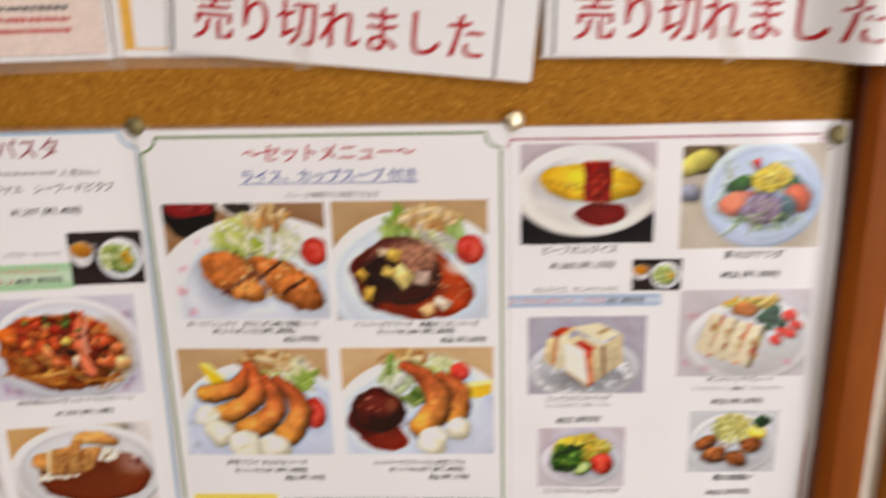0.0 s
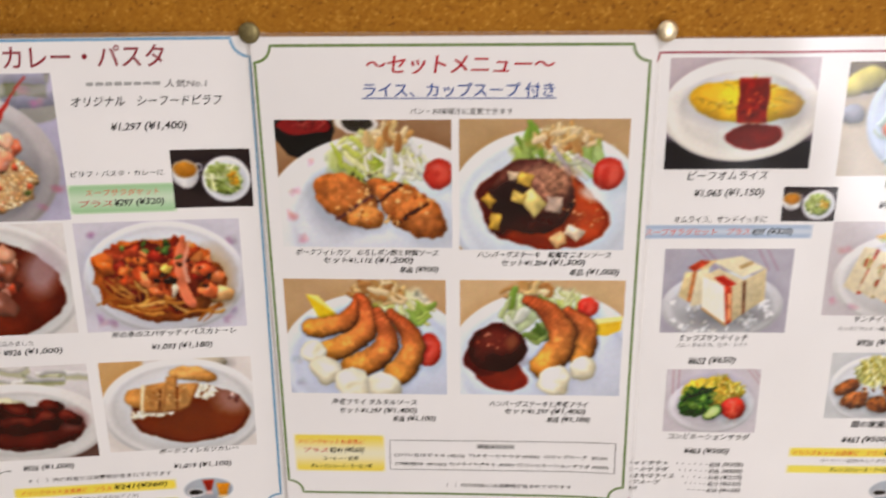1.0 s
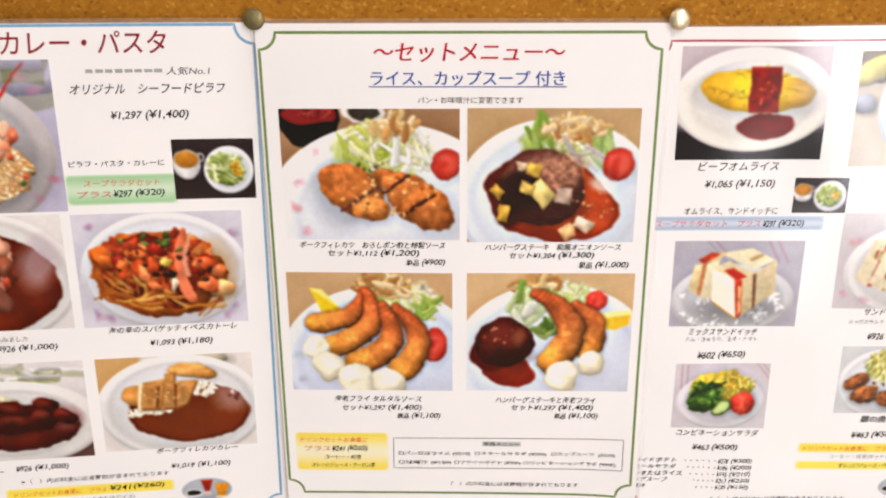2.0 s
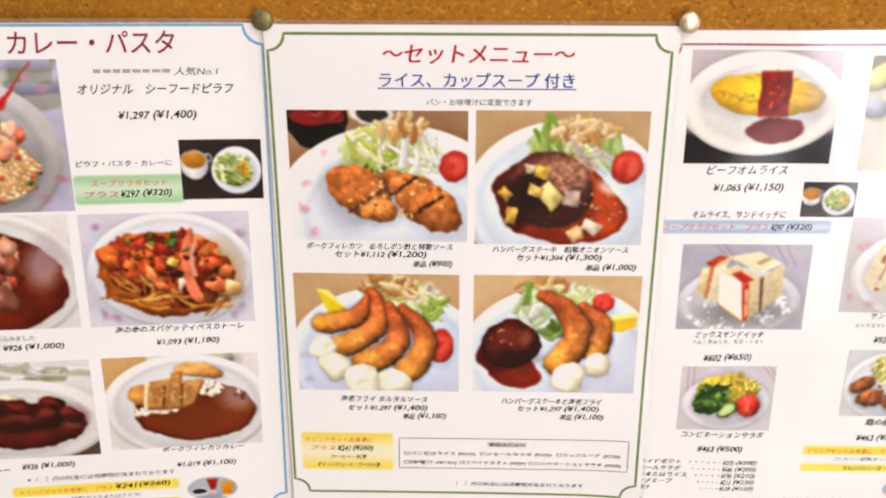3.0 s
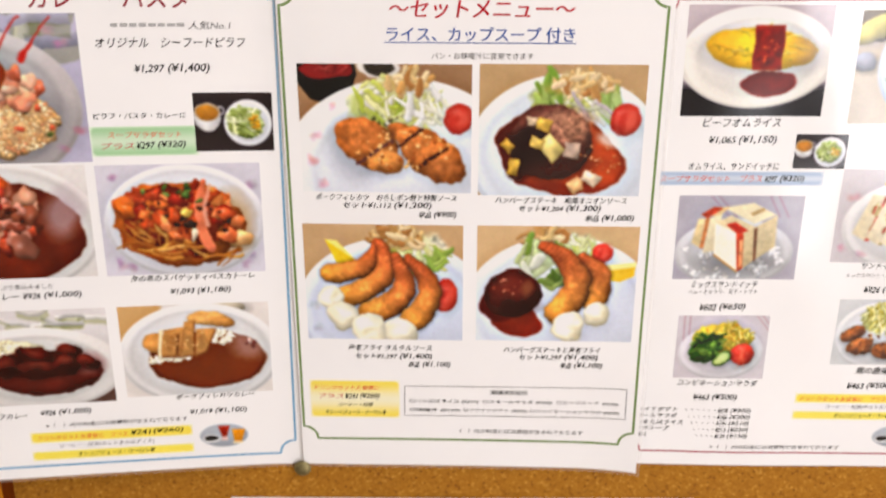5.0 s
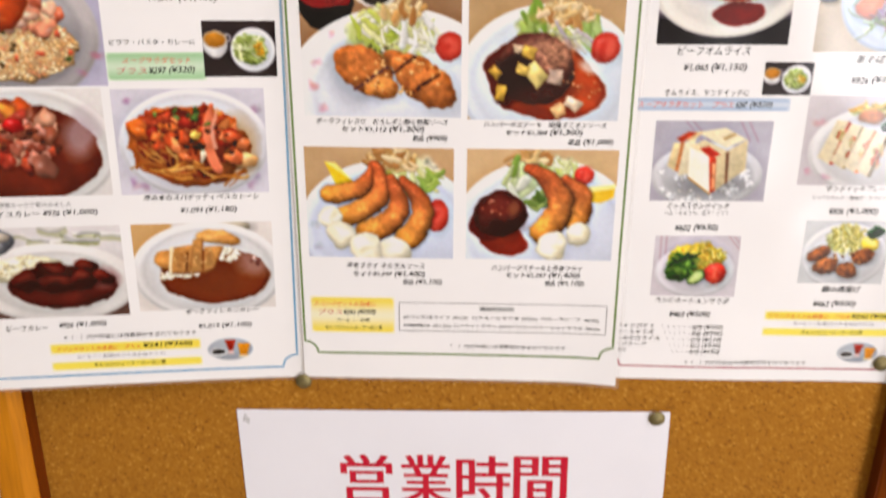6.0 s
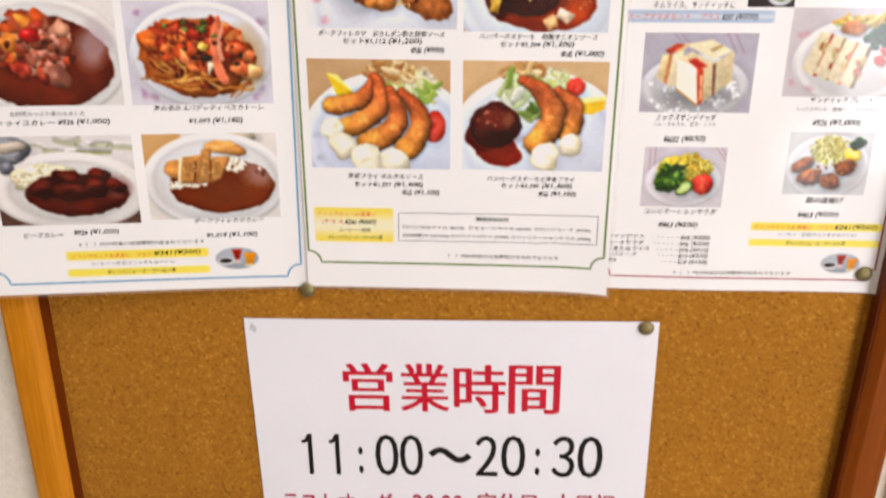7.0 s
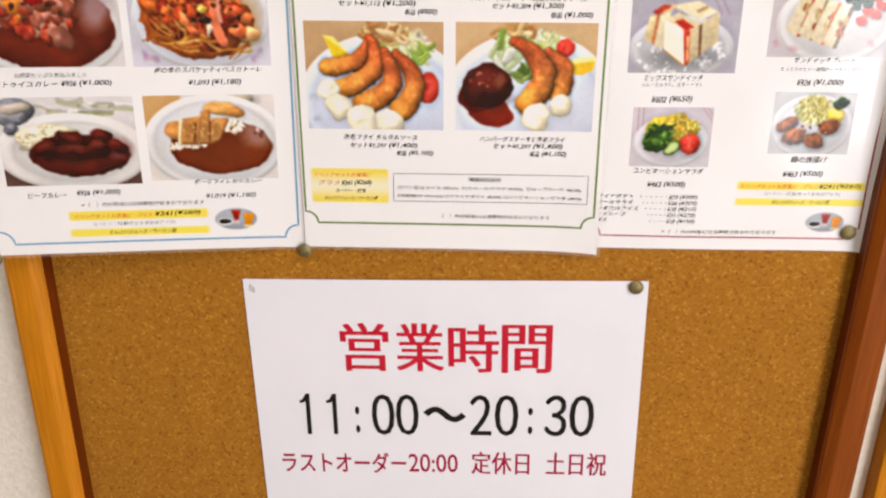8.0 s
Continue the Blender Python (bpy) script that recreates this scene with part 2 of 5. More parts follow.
# ---------------------------------------------------------------- sheets and what is printed on them
class Sheet:
    """A pinned sheet. Places are in millimetres of the board (x to the right, z up); bow(x, z) is how far the sheet stands off the cork there."""

    def __init__(self, name, label, category, group, centre, size, turn, bow, material, margin=0.0, fold=0.3):
        self.bow, self.turn, self.c, self.size = bow, radians(turn), centre, size
        self.rx, self.rz = math.cos(self.turn), math.sin(self.turn)
        self.ob = None
        self.ob = self.grid(name, centre, size, 0.0, material, step=3.0, thick=fold)
        tagged(self.ob, label, category, group)
        if margin:
            self.ring("laminate_edge", centre, (size[0] + 2 * margin, size[1] + 2 * margin), margin, -0.12, FILM, "clear laminate margin")

    def place(self, x, z, lift):
        return (x / 1000, CORK_Y - (self.bow(x, z) + lift) / 1000, z / 1000)

    def turned(self, c, u, v):
        return c[0] + u * self.rx - v * self.rz, c[1] + u * self.rz + v * self.rx

    def grid(self, name, centre, size, lift, material, step=8.0, thick=0.0, label="", colours=None, keep=None):
        nu, nv = (max(1, round(s / step)) for s in size) if colours is None else (colours.shape[1] - 1, colours.shape[0] - 1)
        us, vs = np.linspace(-size[0] / 2, size[0] / 2, nu + 1), np.linspace(size[1] / 2, -size[1] / 2, nv + 1)
        verts = [self.place(*self.turned(centre, u, v), lift) for v in vs for u in us]
        n = nu + 1
        faces = [(j * n + i, (j + 1) * n + i, (j + 1) * n + i + 1, j * n + i + 1) for j in range(nv) for i in range(nu) if keep is None or keep[j, i]]
        if thick:
            m = len(verts)
            verts += [(x, y + thick / 1000, z) for x, y, z in verts]
            faces += [tuple(m + k for k in f[::-1]) for f in faces]
            rim = [i for i in range(nu + 1)] + [j * n + nu for j in range(1, nv + 1)] + [nv * n + i for i in range(nu - 1, -1, -1)] + [j * n for j in range(nv - 1, 0, -1)]
            faces += [(a, b, m + b, m + a) for a, b in zip(rim, rim[1:] + rim[:1])]
        me = bpy.data.meshes.new(name)
        me.from_pydata(verts, [], faces)
        if colours is not None:
            layer = me.color_attributes.new("ink", "FLOAT_COLOR", "POINT")
            layer.data.foreach_set("color", np.concatenate([colours, np.ones(colours.shape[:2] + (1,))], 2).astype(np.float32).ravel())
        ob = smooth(hang(name, me, material, self.ob, label))
        if thick:
            me.set_sharp_from_angle(angle=radians(40))
        return ob

    def flat(self, name, lift, material, outline, label=""):
        """A printed shape from a ready mesh in board millimetres."""
        me = outline
        for v in me.vertices:
            v.co = self.place(v.co.x, v.co.y, lift)
        return hang(name, me, material, self.ob, label)

    def ring(self, name, centre, size, width, lift, material, label=""):
        """A rectangular band of that width, inside size."""
        verts, faces = [], []
        n = 24
        for side in range(4):
            a, b = (size[0], size[1]) if side % 2 == 0 else (size[1], size[0])
            cut = width if side % 2 == 0 else 0
            base = len(verts)
            for i in range(n + 1):
                for d in (0, width):
                    u = -a / 2 + a * i / n
                    if side % 2:
                        u = max(-a / 2 + width, min(a / 2 - width, u))
                    p = (u, b / 2 - d)
                    p = ((p[0], p[1]), (p[1], p[0]), (p[0], -p[1]), (-p[1], p[0]))[side]
                    verts.append(self.place(*self.turned(centre, *p), lift))
            for i in range(n):
                k = base + 2 * i
                f = (k, k + 1, k + 3, k + 2)
                faces.append(f if side in (0, 3) else f[::-1])
        me = bpy.data.meshes.new(name)
        me.from_pydata(verts, [], faces)
        return hang(name, me, material, self.ob, label)

    def stroke(self, name, pts, width, lift, material, closed=False):
        """A printed line along points in board millimetres."""
        ends = [Vector(p) for p in pts]
        pts = []
        for a, b in zip(ends, ends[1:] + (ends[:1] if closed else [])):
            k = max(1, round((b - a).length / 3))
            pts += [a.lerp(b, i / k) for i in range(k)]
        if not closed:
            pts.append(ends[-1])
        verts, faces = [], []
        n = len(pts)
        for i, p in enumerate(pts):
            a = pts[(i - 1) % n] if closed or i else p
            b = pts[(i + 1) % n] if closed or i < n - 1 else p
            d = (b - a).normalized()
            s = Vector((-d.y, d.x)) * width / 2
            verts += [self.place(*(p + s), lift), self.place(*(p - s), lift)]
        for i in range(n if closed else n - 1):
            k, j = 2 * i, 2 * ((i + 1) % n)
            faces.append((k, k + 1, j + 1, j))
        me = bpy.data.meshes.new(name)
        me.from_pydata(verts, [], faces)
        return hang(name, me, material, self.ob)

    def text(self, s, x0, x1, z, h, ink, lean=0.0, bold=0.0, name="caption", lift=0.22, turn=None):
        """Letters that fill x0 to x1, about h high, their middle at z."""
        cu = bpy.data.curves.new("letters", "FONT")
        cu.body, cu.size, cu.resolution_u, cu.fill_mode, cu.offset = s, 1.0, 3, "FRONT", 0.002 if any(ord(c) > 0x4E00 for c in s) else bold * 0.45
        tmp = bpy.data.objects.new("letters", cu)
        me = bpy.data.meshes.new_from_object(tmp)
        bpy.data.objects.remove(tmp)
        co = np.array([v.co[:2] for v in me.vertices])
        lo, hi = co.min(0), co.max(0)
        a = self.turn if turn is None else radians(turn)
        sx, sz = (x1 - x0 - lean * h) / (hi[0] - lo[0]), h / (hi[1] - lo[1])
        cx = (x0 + x1) / 2
        tris = [tuple(f.vertices) for f in me.polygons]
        whole = len(s) == 1 or h < 5.5
        ends = [] if whole else self.ends(s)
        shifts = (-0.5 * bold, 0.0, 0.5 * bold) if bold and any(ord(c) > 0x4E00 for c in s) else (0.0,)
        verts, copies = [], []
        for k, shift in enumerate(shifts):
            copies.append(len(verts))
            for gx, gy in co:
                w = (gy - lo[1]) * sz
                u = (gx + shift - lo[0]) * sx + x0 - cx + lean * w
                w -= h / 2
                verts.append(self.place(cx + u * math.cos(a) - w * math.sin(a), z + u * math.sin(a) + w * math.cos(a), lift + 0.02 * k))
        bpy.data.meshes.remove(me)
        groups = collections.defaultdict(list)
        for f in tris:
            mid_x = sum(co[i][0] for i in f) / len(f)
            groups[0 if whole else sum(mid_x > e for e in ends[:-1])].append(f)
        for key in sorted(groups):
            used = {i: n for n, i in enumerate(sorted({i for f in groups[key] for i in f}))}
            order = sorted(used, key=used.get)
            me = bpy.data.meshes.new(name)
            me.from_pydata([verts[c + i] for c in copies for i in order], [], [tuple(used[i] + q * len(order) for i in f) for q in range(len(copies)) for f in groups[key]])
            ob = hang(name, me, INKS[ink], self.ob)
            if len(s) > 1 and whole:
                tagged(ob, kind="stuff")

    @staticmethod
    def ends(s):
        """How far each character of a line reaches to the right."""
        out = []
        for k in range(1, len(s) + 1):
            cu = bpy.data.curves.new("letters", "FONT")
            cu.body, cu.size, cu.resolution_u = s[:k], 1.0, 1
            tmp = bpy.data.objects.new("letters", cu)
            me = bpy.data.meshes.new_from_object(tmp)
            bpy.data.objects.remove(tmp)
            out.append(max((v.co.x for v in me.vertices), default=0.0) + 0.01)
            bpy.data.meshes.remove(me)
        return out

    def bars(self, x0, x1, z, h, ink, pieces, name="unreadable_line"):
        """Writing that cannot be read: a row of small bars."""
        rnd = random.Random(round(x0 * 7 + z * 13))
        cuts = [x0 + (x1 - x0) * i / pieces for i in range(pieces + 1)]
        verts = []
        for a, b in zip(cuts, cuts[1:]):
            hh = h * rnd.uniform(0.75, 1.0) / 2
            b -= (x1 - x0) / pieces * rnd.uniform(0.12, 0.3)
            k = len(verts)
            for u, w in ((a, -hh), (b, -hh), (b, hh), (a, hh)):
                dx = u - (x0 + x1) / 2
                verts.append(self.place(u, z + w + dx * self.rz, 0.22))
            me = bpy.data.meshes.new(name)
            me.from_pydata(verts[k:], [], [(0, 1, 2, 3)])
            hang(name, me, INKS[ink], self.ob)

    def photo(self, name, x0, x1, z0, z1, painter, keep=None, lean=0.0):
        pic = painter((x1 - x0), (z1 - z0))
        return self.grid("photo", ((x0 + x1) / 2, (z0 + z1) / 2), (x1 - x0, z1 - z0), 0.1, PRINT, label=name, colours=pic, keep=None if keep is None else keep(pic))

    def band(self, name, x0, x1, z0, z1, rgb_a, rgb_b, stripes=0):
        """A highlighter band; stripes: paler in the middle."""
        w, h = x1 - x0, z1 - z0
        nx, ny = max(8, int(w * 1.6)), max(8, int(h * 2.0))
        y, x = np.mgrid[0:1:ny * 1j, 0:1:nx * 1j]
        r = min(3.0, h / 2 - 0.2)
        qx, qy = np.abs(x - 0.5) * w - (w / 2 - r), np.abs(y - 0.5) * h - (h / 2 - r)
        edge = r - np.hypot(np.maximum(qx, 0), np.maximum(qy, 0)) - np.minimum(np.maximum(qx, qy), 0)
        f = np.clip(edge / 1.2, 0, 1)
        f *= np.clip(1.0 - stripes * np.exp(-((y - 0.5) / 0.26) ** 2), 0, 1)
        a, b = np.array(lin(*rgb_a, 0.86)[:3]), np.array(lin(*rgb_b, 0.86)[:3])
        return self.grid(name, ((x0 + x1) / 2, (z0 + z1) / 2), (w, h), 0.06, PRINT, colours=b + (a - b) * f[..., None])


def notched(x0, x1, z0, z1, r, turn):
    """The outline of a border whose corners are scooped inwards."""
    cx, cz, pts = (x0 + x1) / 2, (z0 + z1) / 2, []
    for px, pz, a0 in ((x0, z1, 0), (x1, z1, 270), (x1, z0, 180), (x0, z0, 90)):
        for i in range(9):
            a = radians({0: 270, 270: 180, 180: 90, 90: 0}[a0] + 90 * i / 8)
            pts.append((px + r * math.cos(a), pz + r * math.sin(a)))
    c, s = math.cos(radians(turn)), math.sin(radians(turn))
    return [(cx + (x - cx) * c - (z - cz) * s, cz + (x - cx) * s + (z - cz) * c) for x, z in pts]


def price(sheet, s, x0, x1, z, h=4.0, ink="black", bold=0.03):
    """A price; the sum with tax, in brackets, stands larger."""
    net, _, gross = s.partition("(")
    if not net.strip():
        return sheet.text(s, x0, x1, z, h, ink, lean=0.22, bold=bold, name="price")
    a, b = sum(1.0 if ord(c) < 256 else 1.7 for c in net), 1.15 * (len(gross) + 1.0)
    cut = x0 + (x1 - x0) * a / (a + b)
    dz = (x1 - x0) * sheet.rz / 2
    sheet.text(net.strip(), x0, cut - 0.8, z - dz * b / (a + b), h * 0.95, ink, lean=0.24, bold=bold, name="price")
    sheet.text("(" + gross, cut, x1, z + dz * a / (a + b), h * 1.12, ink, lean=0.22, bold=bold, name="price")


# ---------------------------------------------------------------- printed food photographs, drawn from shapes
RES = 2.5            # dots for each millimetre


def value_noise(shape, cells, rng):
    """Smooth noise from 0 to 1, with that many cells across the width."""
    h, w = shape
    cy = max(2, int(cells * h / w) + 1)
    g = rng.random((cy + 3, int(cells) + 4))
    y, x = np.linspace(0, cy, h), np.linspace(0, cells, w)
    yi, xi = y.astype(int), x.astype(int)
    fy, fx = (y - yi)[:, None], (x - xi)[None, :]
    fy, fx = fy * fy * (3 - 2 * fy), fx * fx * (3 - 2 * fx)
    a, b = g[yi][:, xi], g[yi][:, xi + 1]
    c, d = g[yi + 1][:, xi], g[yi + 1][:, xi + 1]
    return (a * (1 - fx) + b * fx) * (1 - fy) + (c * (1 - fx) + d * fx) * fy


class Picture:
    """A small printed picture. Places run from 0 to 1 across and from 0 to 1 down; radii are shares of the width."""

    def __init__(self, w, h, seed, ground):
        self.rng = np.random.default_rng(seed)
        self.nx, self.ny = max(12, int(w * RES)), max(10, int(h * RES))
        self.asp = h / w
        self.y, self.x = np.mgrid[0:self.asp:self.ny * 1j, 0:1:self.nx * 1j]
        self.px = 1.0 / self.nx
        self.blur = 1.25
        self.a = np.ones((self.ny, self.nx, 3)) * np.array(ground, float)
        self.a += (self.fbm(6)[..., None] - 0.5) * 14
        self.X = self.x + 0.030 * (self.fbm(9, 2) - 0.5) + 0.012 * (self.fbm(34, 2) - 0.5)
        self.Y = self.y + 0.030 * (self.fbm(9, 2) - 0.5) + 0.012 * (self.fbm(34, 2) - 0.5)
        self.plain = False

    def fbm(self, cells, octaves=3):
        out, amp, tot = 0, 1.0, 0
        for _ in range(octaves):
            out = out + amp * value_noise((self.ny, self.nx), min(cells, self.nx / 2), self.rng)
            tot += amp
            amp, cells = amp * 0.55, cells * 2.1
        return out / tot

    def lay(self, mask, rgb):
        rgb = np.asarray(rgb, float)
        self.a += (rgb - self.a) * np.clip(mask, 0, 1)[..., None]

    def shade(self, mask, k):
        """Multiply by k where the mask is 1."""
        self.a *= 1 + (k - 1) * np.clip(mask, 0, 1)[..., None]

    def local(self, cx, cy, rx, ry, rot=0.0):
        c, s = math.cos(radians(rot)), math.sin(radians(rot))
        dx, dy = (self.x - cx, self.y - cy * self.asp) if self.plain else (self.X - cx, self.Y - cy * self.asp)
        return (dx * c + dy * s) / rx, (-dx * s + dy * c) / ry

    def soft(self, d, r, width=1.5):
        """1 inside (d below 1), with an edge some dots wide; d is a share of the radius r."""
        return np.clip((1 - d) * r / (self.px * width) + 0.5, 0, 1)

    def oval(self, cx, cy, rx, ry, rot=0.0, rough=0.0, cells=14, width=1.5):
        u, v = self.local(cx, cy, rx, ry, rot)
        d = np.hypot(u, v)
        if rough:
            d = d * (1 + rough * (self.fbm(cells, 2) - 0.5) * 2)
        return self.soft(d, min(rx, ry), width), u, v, d

    def drop_shadow(self, cx, cy, rx, ry, rot=0.0, k=0.6, off=(0.012, 0.02), spread=1.25):
        u, v = self.local(cx + off[0], cy + off[1], rx * spread, ry * spread, rot)
        self.shade(np.clip(1.15 - np.hypot(u, v), 0, 1) * 1.3, 0.35 + 0.65 * k)

    def lump(self, cx, cy, rx, ry, rgb, rot=0.0, rough=0.1, grain=0.2, cells=40, light=(-0.35, -0.75), depth=0.42, shadow=0.6, gloss=0.0):
        """A rounded piece of food, lit from above."""
        if shadow < 1:
            self.drop_shadow(cx, cy, rx, ry, rot, shadow)
        m, u, v, d = self.oval(cx, cy, rx, ry, rot, rough)
        c, s = math.cos(radians(rot)), math.sin(radians(rot))
        nx, ny = u * c - v * s, u * s + v * c
        hgt = np.sqrt(np.clip(1 - d * d, 0, 1))
        lit = 0.80 + 0.62 * depth * (nx * light[0] + ny * light[1]) + 0.24 * hgt
        tex = (1 + grain * 1.5 * (self.fbm(cells, 3) - 0.5)) * (0.88 + 0.24 * self.fbm(7, 2))
        col = np.array(rgb, float) * (lit * tex)[..., None]
        if gloss:
            spot = np.exp(-(((u + 0.3) / 0.25) ** 2 + ((v + 0.45) / 0.16) ** 2)) + 0.6 * (self.fbm(30, 2) > 0.66) * hgt
            col = col + (np.array((255, 250, 245)) - col) * (gloss * np.clip(spot, 0, 1))[..., None]
        self.lay(m, np.clip(col, 0, 255))

    def plate(self, cx, cy, rx, ry, rgb=(226, 228, 234), rim=0.8, tone=0.94):
        self.plain = True
        self.drop_shadow(cx, cy, rx, ry, 0, 0.84, (0.0, 0.03), 1.05)
        m, u, v, d = self.oval(cx, cy, rx, ry)
        self.plain = False
        base = np.array(rgb, float) * (0.995 - 0.07 * (v + 0.3 * u) + 0.05 * (self.fbm(4) - 0.5))[..., None]
        self.lay(m, np.clip(base, 0, 253))
        well = np.exp(-((d - rim) / 0.05) ** 2)
        self.shade(m * well * np.clip(0.6 - v * 0.9, 0, 1), 0.94)
        self.shade(m * self.soft(d / rim, rx * rim, 8), tone)
        self.shade(m * np.exp(-((d - 0.97) / 0.03) ** 2) * np.clip(0.4 + v, 0, 1), 0.9)

    def flowers(self, spots, rgb=(214, 160, 176)):
        for fx, fy in spots:
            for k in range(5):
                m, *_ = self.oval(fx + self.rng.normal(0, 0.016), fy + self.rng.normal(0, 0.016), 0.02, 0.014, self.rng.uniform(0, 180), 0.4, 30, 5)
                self.lay(m * 0.35, np.array(rgb) + self.rng.normal(0, 12, 3))

    def arc(self, pts, r0, r1):
        """Distance field of a bent, tapering tube through three points, as a share of its radius, and where along and across it."""
        p0, p1, p2 = [np.array((p[0], p[1] * self.asp)) for p in pts]
        best, along, side = np.full(self.x.shape, 9.0), np.zeros(self.x.shape), np.zeros(self.x.shape)
        reach = 2.6 * max(r0, r1) + 0.02
        lo, hi = np.minimum(np.minimum(p0, p1), p2) - reach, np.maximum(np.maximum(p0, p1), p2) + reach
        sy = self.asp / (self.ny - 1)
        win = (slice(max(0, int(lo[1] / sy)), max(0, int(hi[1] / sy) + 2)), slice(max(0, int(lo[0] / self.px)), max(0, int(hi[0] / self.px) + 2)))
        X, Y, b, al, si = self.X[win], self.Y[win], best[win], along[win], side[win]
        for i in range(25):
            t = i / 24
            q = (1 - t) ** 2 * p0 + 2 * t * (1 - t) * p1 + t * t * p2
            r = r0 + (r1 - r0) * math.sin(min(1.0, t * 1.5) * math.pi / 2)
            dx, dy = (X - q[0]) / r, (Y - q[1]) / r
            d = np.hypot(dx, dy)
            near = d < b
            b[near], al[near], si[near] = d[near], t, (dx * 0.45 + dy * 0.9)[near]
        return best, along, side

    def prawn(self, pts, r0, r1, rgb=(224, 136, 68)):
        d, t, side = self.arc(pts, r0, r1)
        self.shade(np.clip(1.35 - d, 0, 1) * 1.6, 0.68)
        d = d * (1 + 0.10 * (self.fbm(30, 2) - 0.5) * 2)
        hgt = np.sqrt(np.clip(1 - d * d, 0, 1))
        crumbs = (0.88 + 0.24 * self.fbm(40, 3)) * (0.84 + 0.32 * self.fbm(8, 2))
        lit = (0.58 - 0.28 * side + 0.48 * hgt) * crumbs
        thin, thick = np.array((206, 112, 62), float), np.array((236, 168, 80), float)
        col = (thin + (thick - thin) * (t ** 1.4)[..., None]) * lit[..., None]
        col = col * (np.array(rgb) / np.array((224, 136, 68)))
        col = col + np.clip(self.fbm(22, 2) - 0.58, 0, 1)[..., None] * np.array((110, 96, 60)) * hgt[..., None]
        self.lay(self.soft(d, r1, 2.2), np.clip(col, 0, 250))

    def blade(self, pts, r0, r1, rgb, under=0.84):
        """A bent strip of leaf or shred, paler along one side."""
        d, t, side = self.arc(pts, r0, r1)
        rows, cols = np.nonzero(d < 2.4)
        if not len(rows):
            return
        win = (slice(rows.min(), rows.max() + 1), slice(cols.min(), cols.max() + 1))
        tile, d, side = self.a[win], d[win], side[win]
        tile *= 1 + (under - 1) * np.clip(1.6 - d, 0, 1)[..., None]
        col = np.array(rgb, float) * (0.97 - 0.13 * side + self.rng.normal(0, 0.03, side.shape))[..., None]
        m = np.clip((1 - d) * max(r0, r1) / (self.px * 2.4) + 0.5, 0, 1)
        tile += (np.clip(col, 0, 252) - tile) * m[..., None]

    def heap(self, cx, cy, rx, ry, n, colours, length, r, base=90, spread=70, under=0.84):
        """A loose heap of bent strips; base: the way most of them lie, in degrees."""
        for _ in range(n):
            a, q = self.rng.uniform(0, 2 * math.pi), math.sqrt(self.rng.random())
            px, py = cx + rx * q * math.cos(a), cy + ry / self.asp * q * math.sin(a)
            w = radians(base + self.rng.uniform(-spread, spread))
            ln = length * self.rng.uniform(0.5, 1.2) / 2
            ux, uy = ln * math.cos(w), ln * math.sin(w) / self.asp
            bx, by = self.rng.normal(0, 0.35) * uy * self.asp, -self.rng.normal(0, 0.35) * ux / self.asp
            k = r * self.rng.uniform(0.6, 1.3)
            self.blade([(px - ux, py - uy), (px + bx, py + by), (px + ux, py + uy)], k * 0.6, k, np.array(colours[self.rng.integers(len(colours))]) * self.rng.uniform(0.93, 1.03), under)

    def strands(self, cx, cy, rx, ry, n, colours, length, thick, spread=180, base=0.0, bend=0.5):
        """A heap of shreds: short bent strokes, each a little lit on one side."""
        for i in range(n):
            a, q = self.rng.uniform(0, 2 * math.pi), math.sqrt(self.rng.random())
            px, py = cx + rx * q * math.cos(a), cy * self.asp + ry * q * math.sin(a)
            rot = radians(base + self.rng.uniform(-spread, spread) / 2)
            ln, th = length * self.rng.uniform(0.6, 1.3), thick * self.rng.uniform(0.7, 1.3)
            k = self.rng.normal(0, bend) / ln
            c, s = math.cos(rot), math.sin(rot)
            i0, i1 = int((px - ln) / self.px), int((px + ln) / self.px) + 2
            sy = self.asp / (self.ny - 1)
            j0, j1 = int((py - ln) / sy), int((py + ln) / sy) + 2
            i0, i1, j0, j1 = max(0, i0), min(self.nx, i1), max(0, j0), min(self.ny, j1)
            if i1 - i0 < 2 or j1 - j0 < 2:
                continue
            X, Y = self.X[j0:j1, i0:i1] - px, self.Y[j0:j1, i0:i1] - py
            u, v = X * c + Y * s, -X * s + Y * c
            v = v - k * u * u
            m = np.clip((th - np.abs(v)) / self.px + 0.5, 0, 1) * np.clip((ln / 2 - np.abs(u)) / self.px + 0.5, 0, 1)
            sh = np.clip((th * 2.2 - np.abs(v - th)) / (self.px * 2), 0, 1) * np.clip((ln / 2 - np.abs(u)) / self.px + 0.5, 0, 1)
            tile = self.a[j0:j1, i0:i1]
            tile *= 1 - sh[..., None] * np.array((0.10, 0.09, 0.2))
            col = np.array(colours[self.rng.integers(len(colours))], float) * self.rng.uniform(0.88, 1.1)
            col = col * (1.0 - 0.14 * np.clip(v / th, -1, 1))[..., None]
            tile += (np.clip(col, 0, 255) - tile) * (0.8 * m)[..., None]

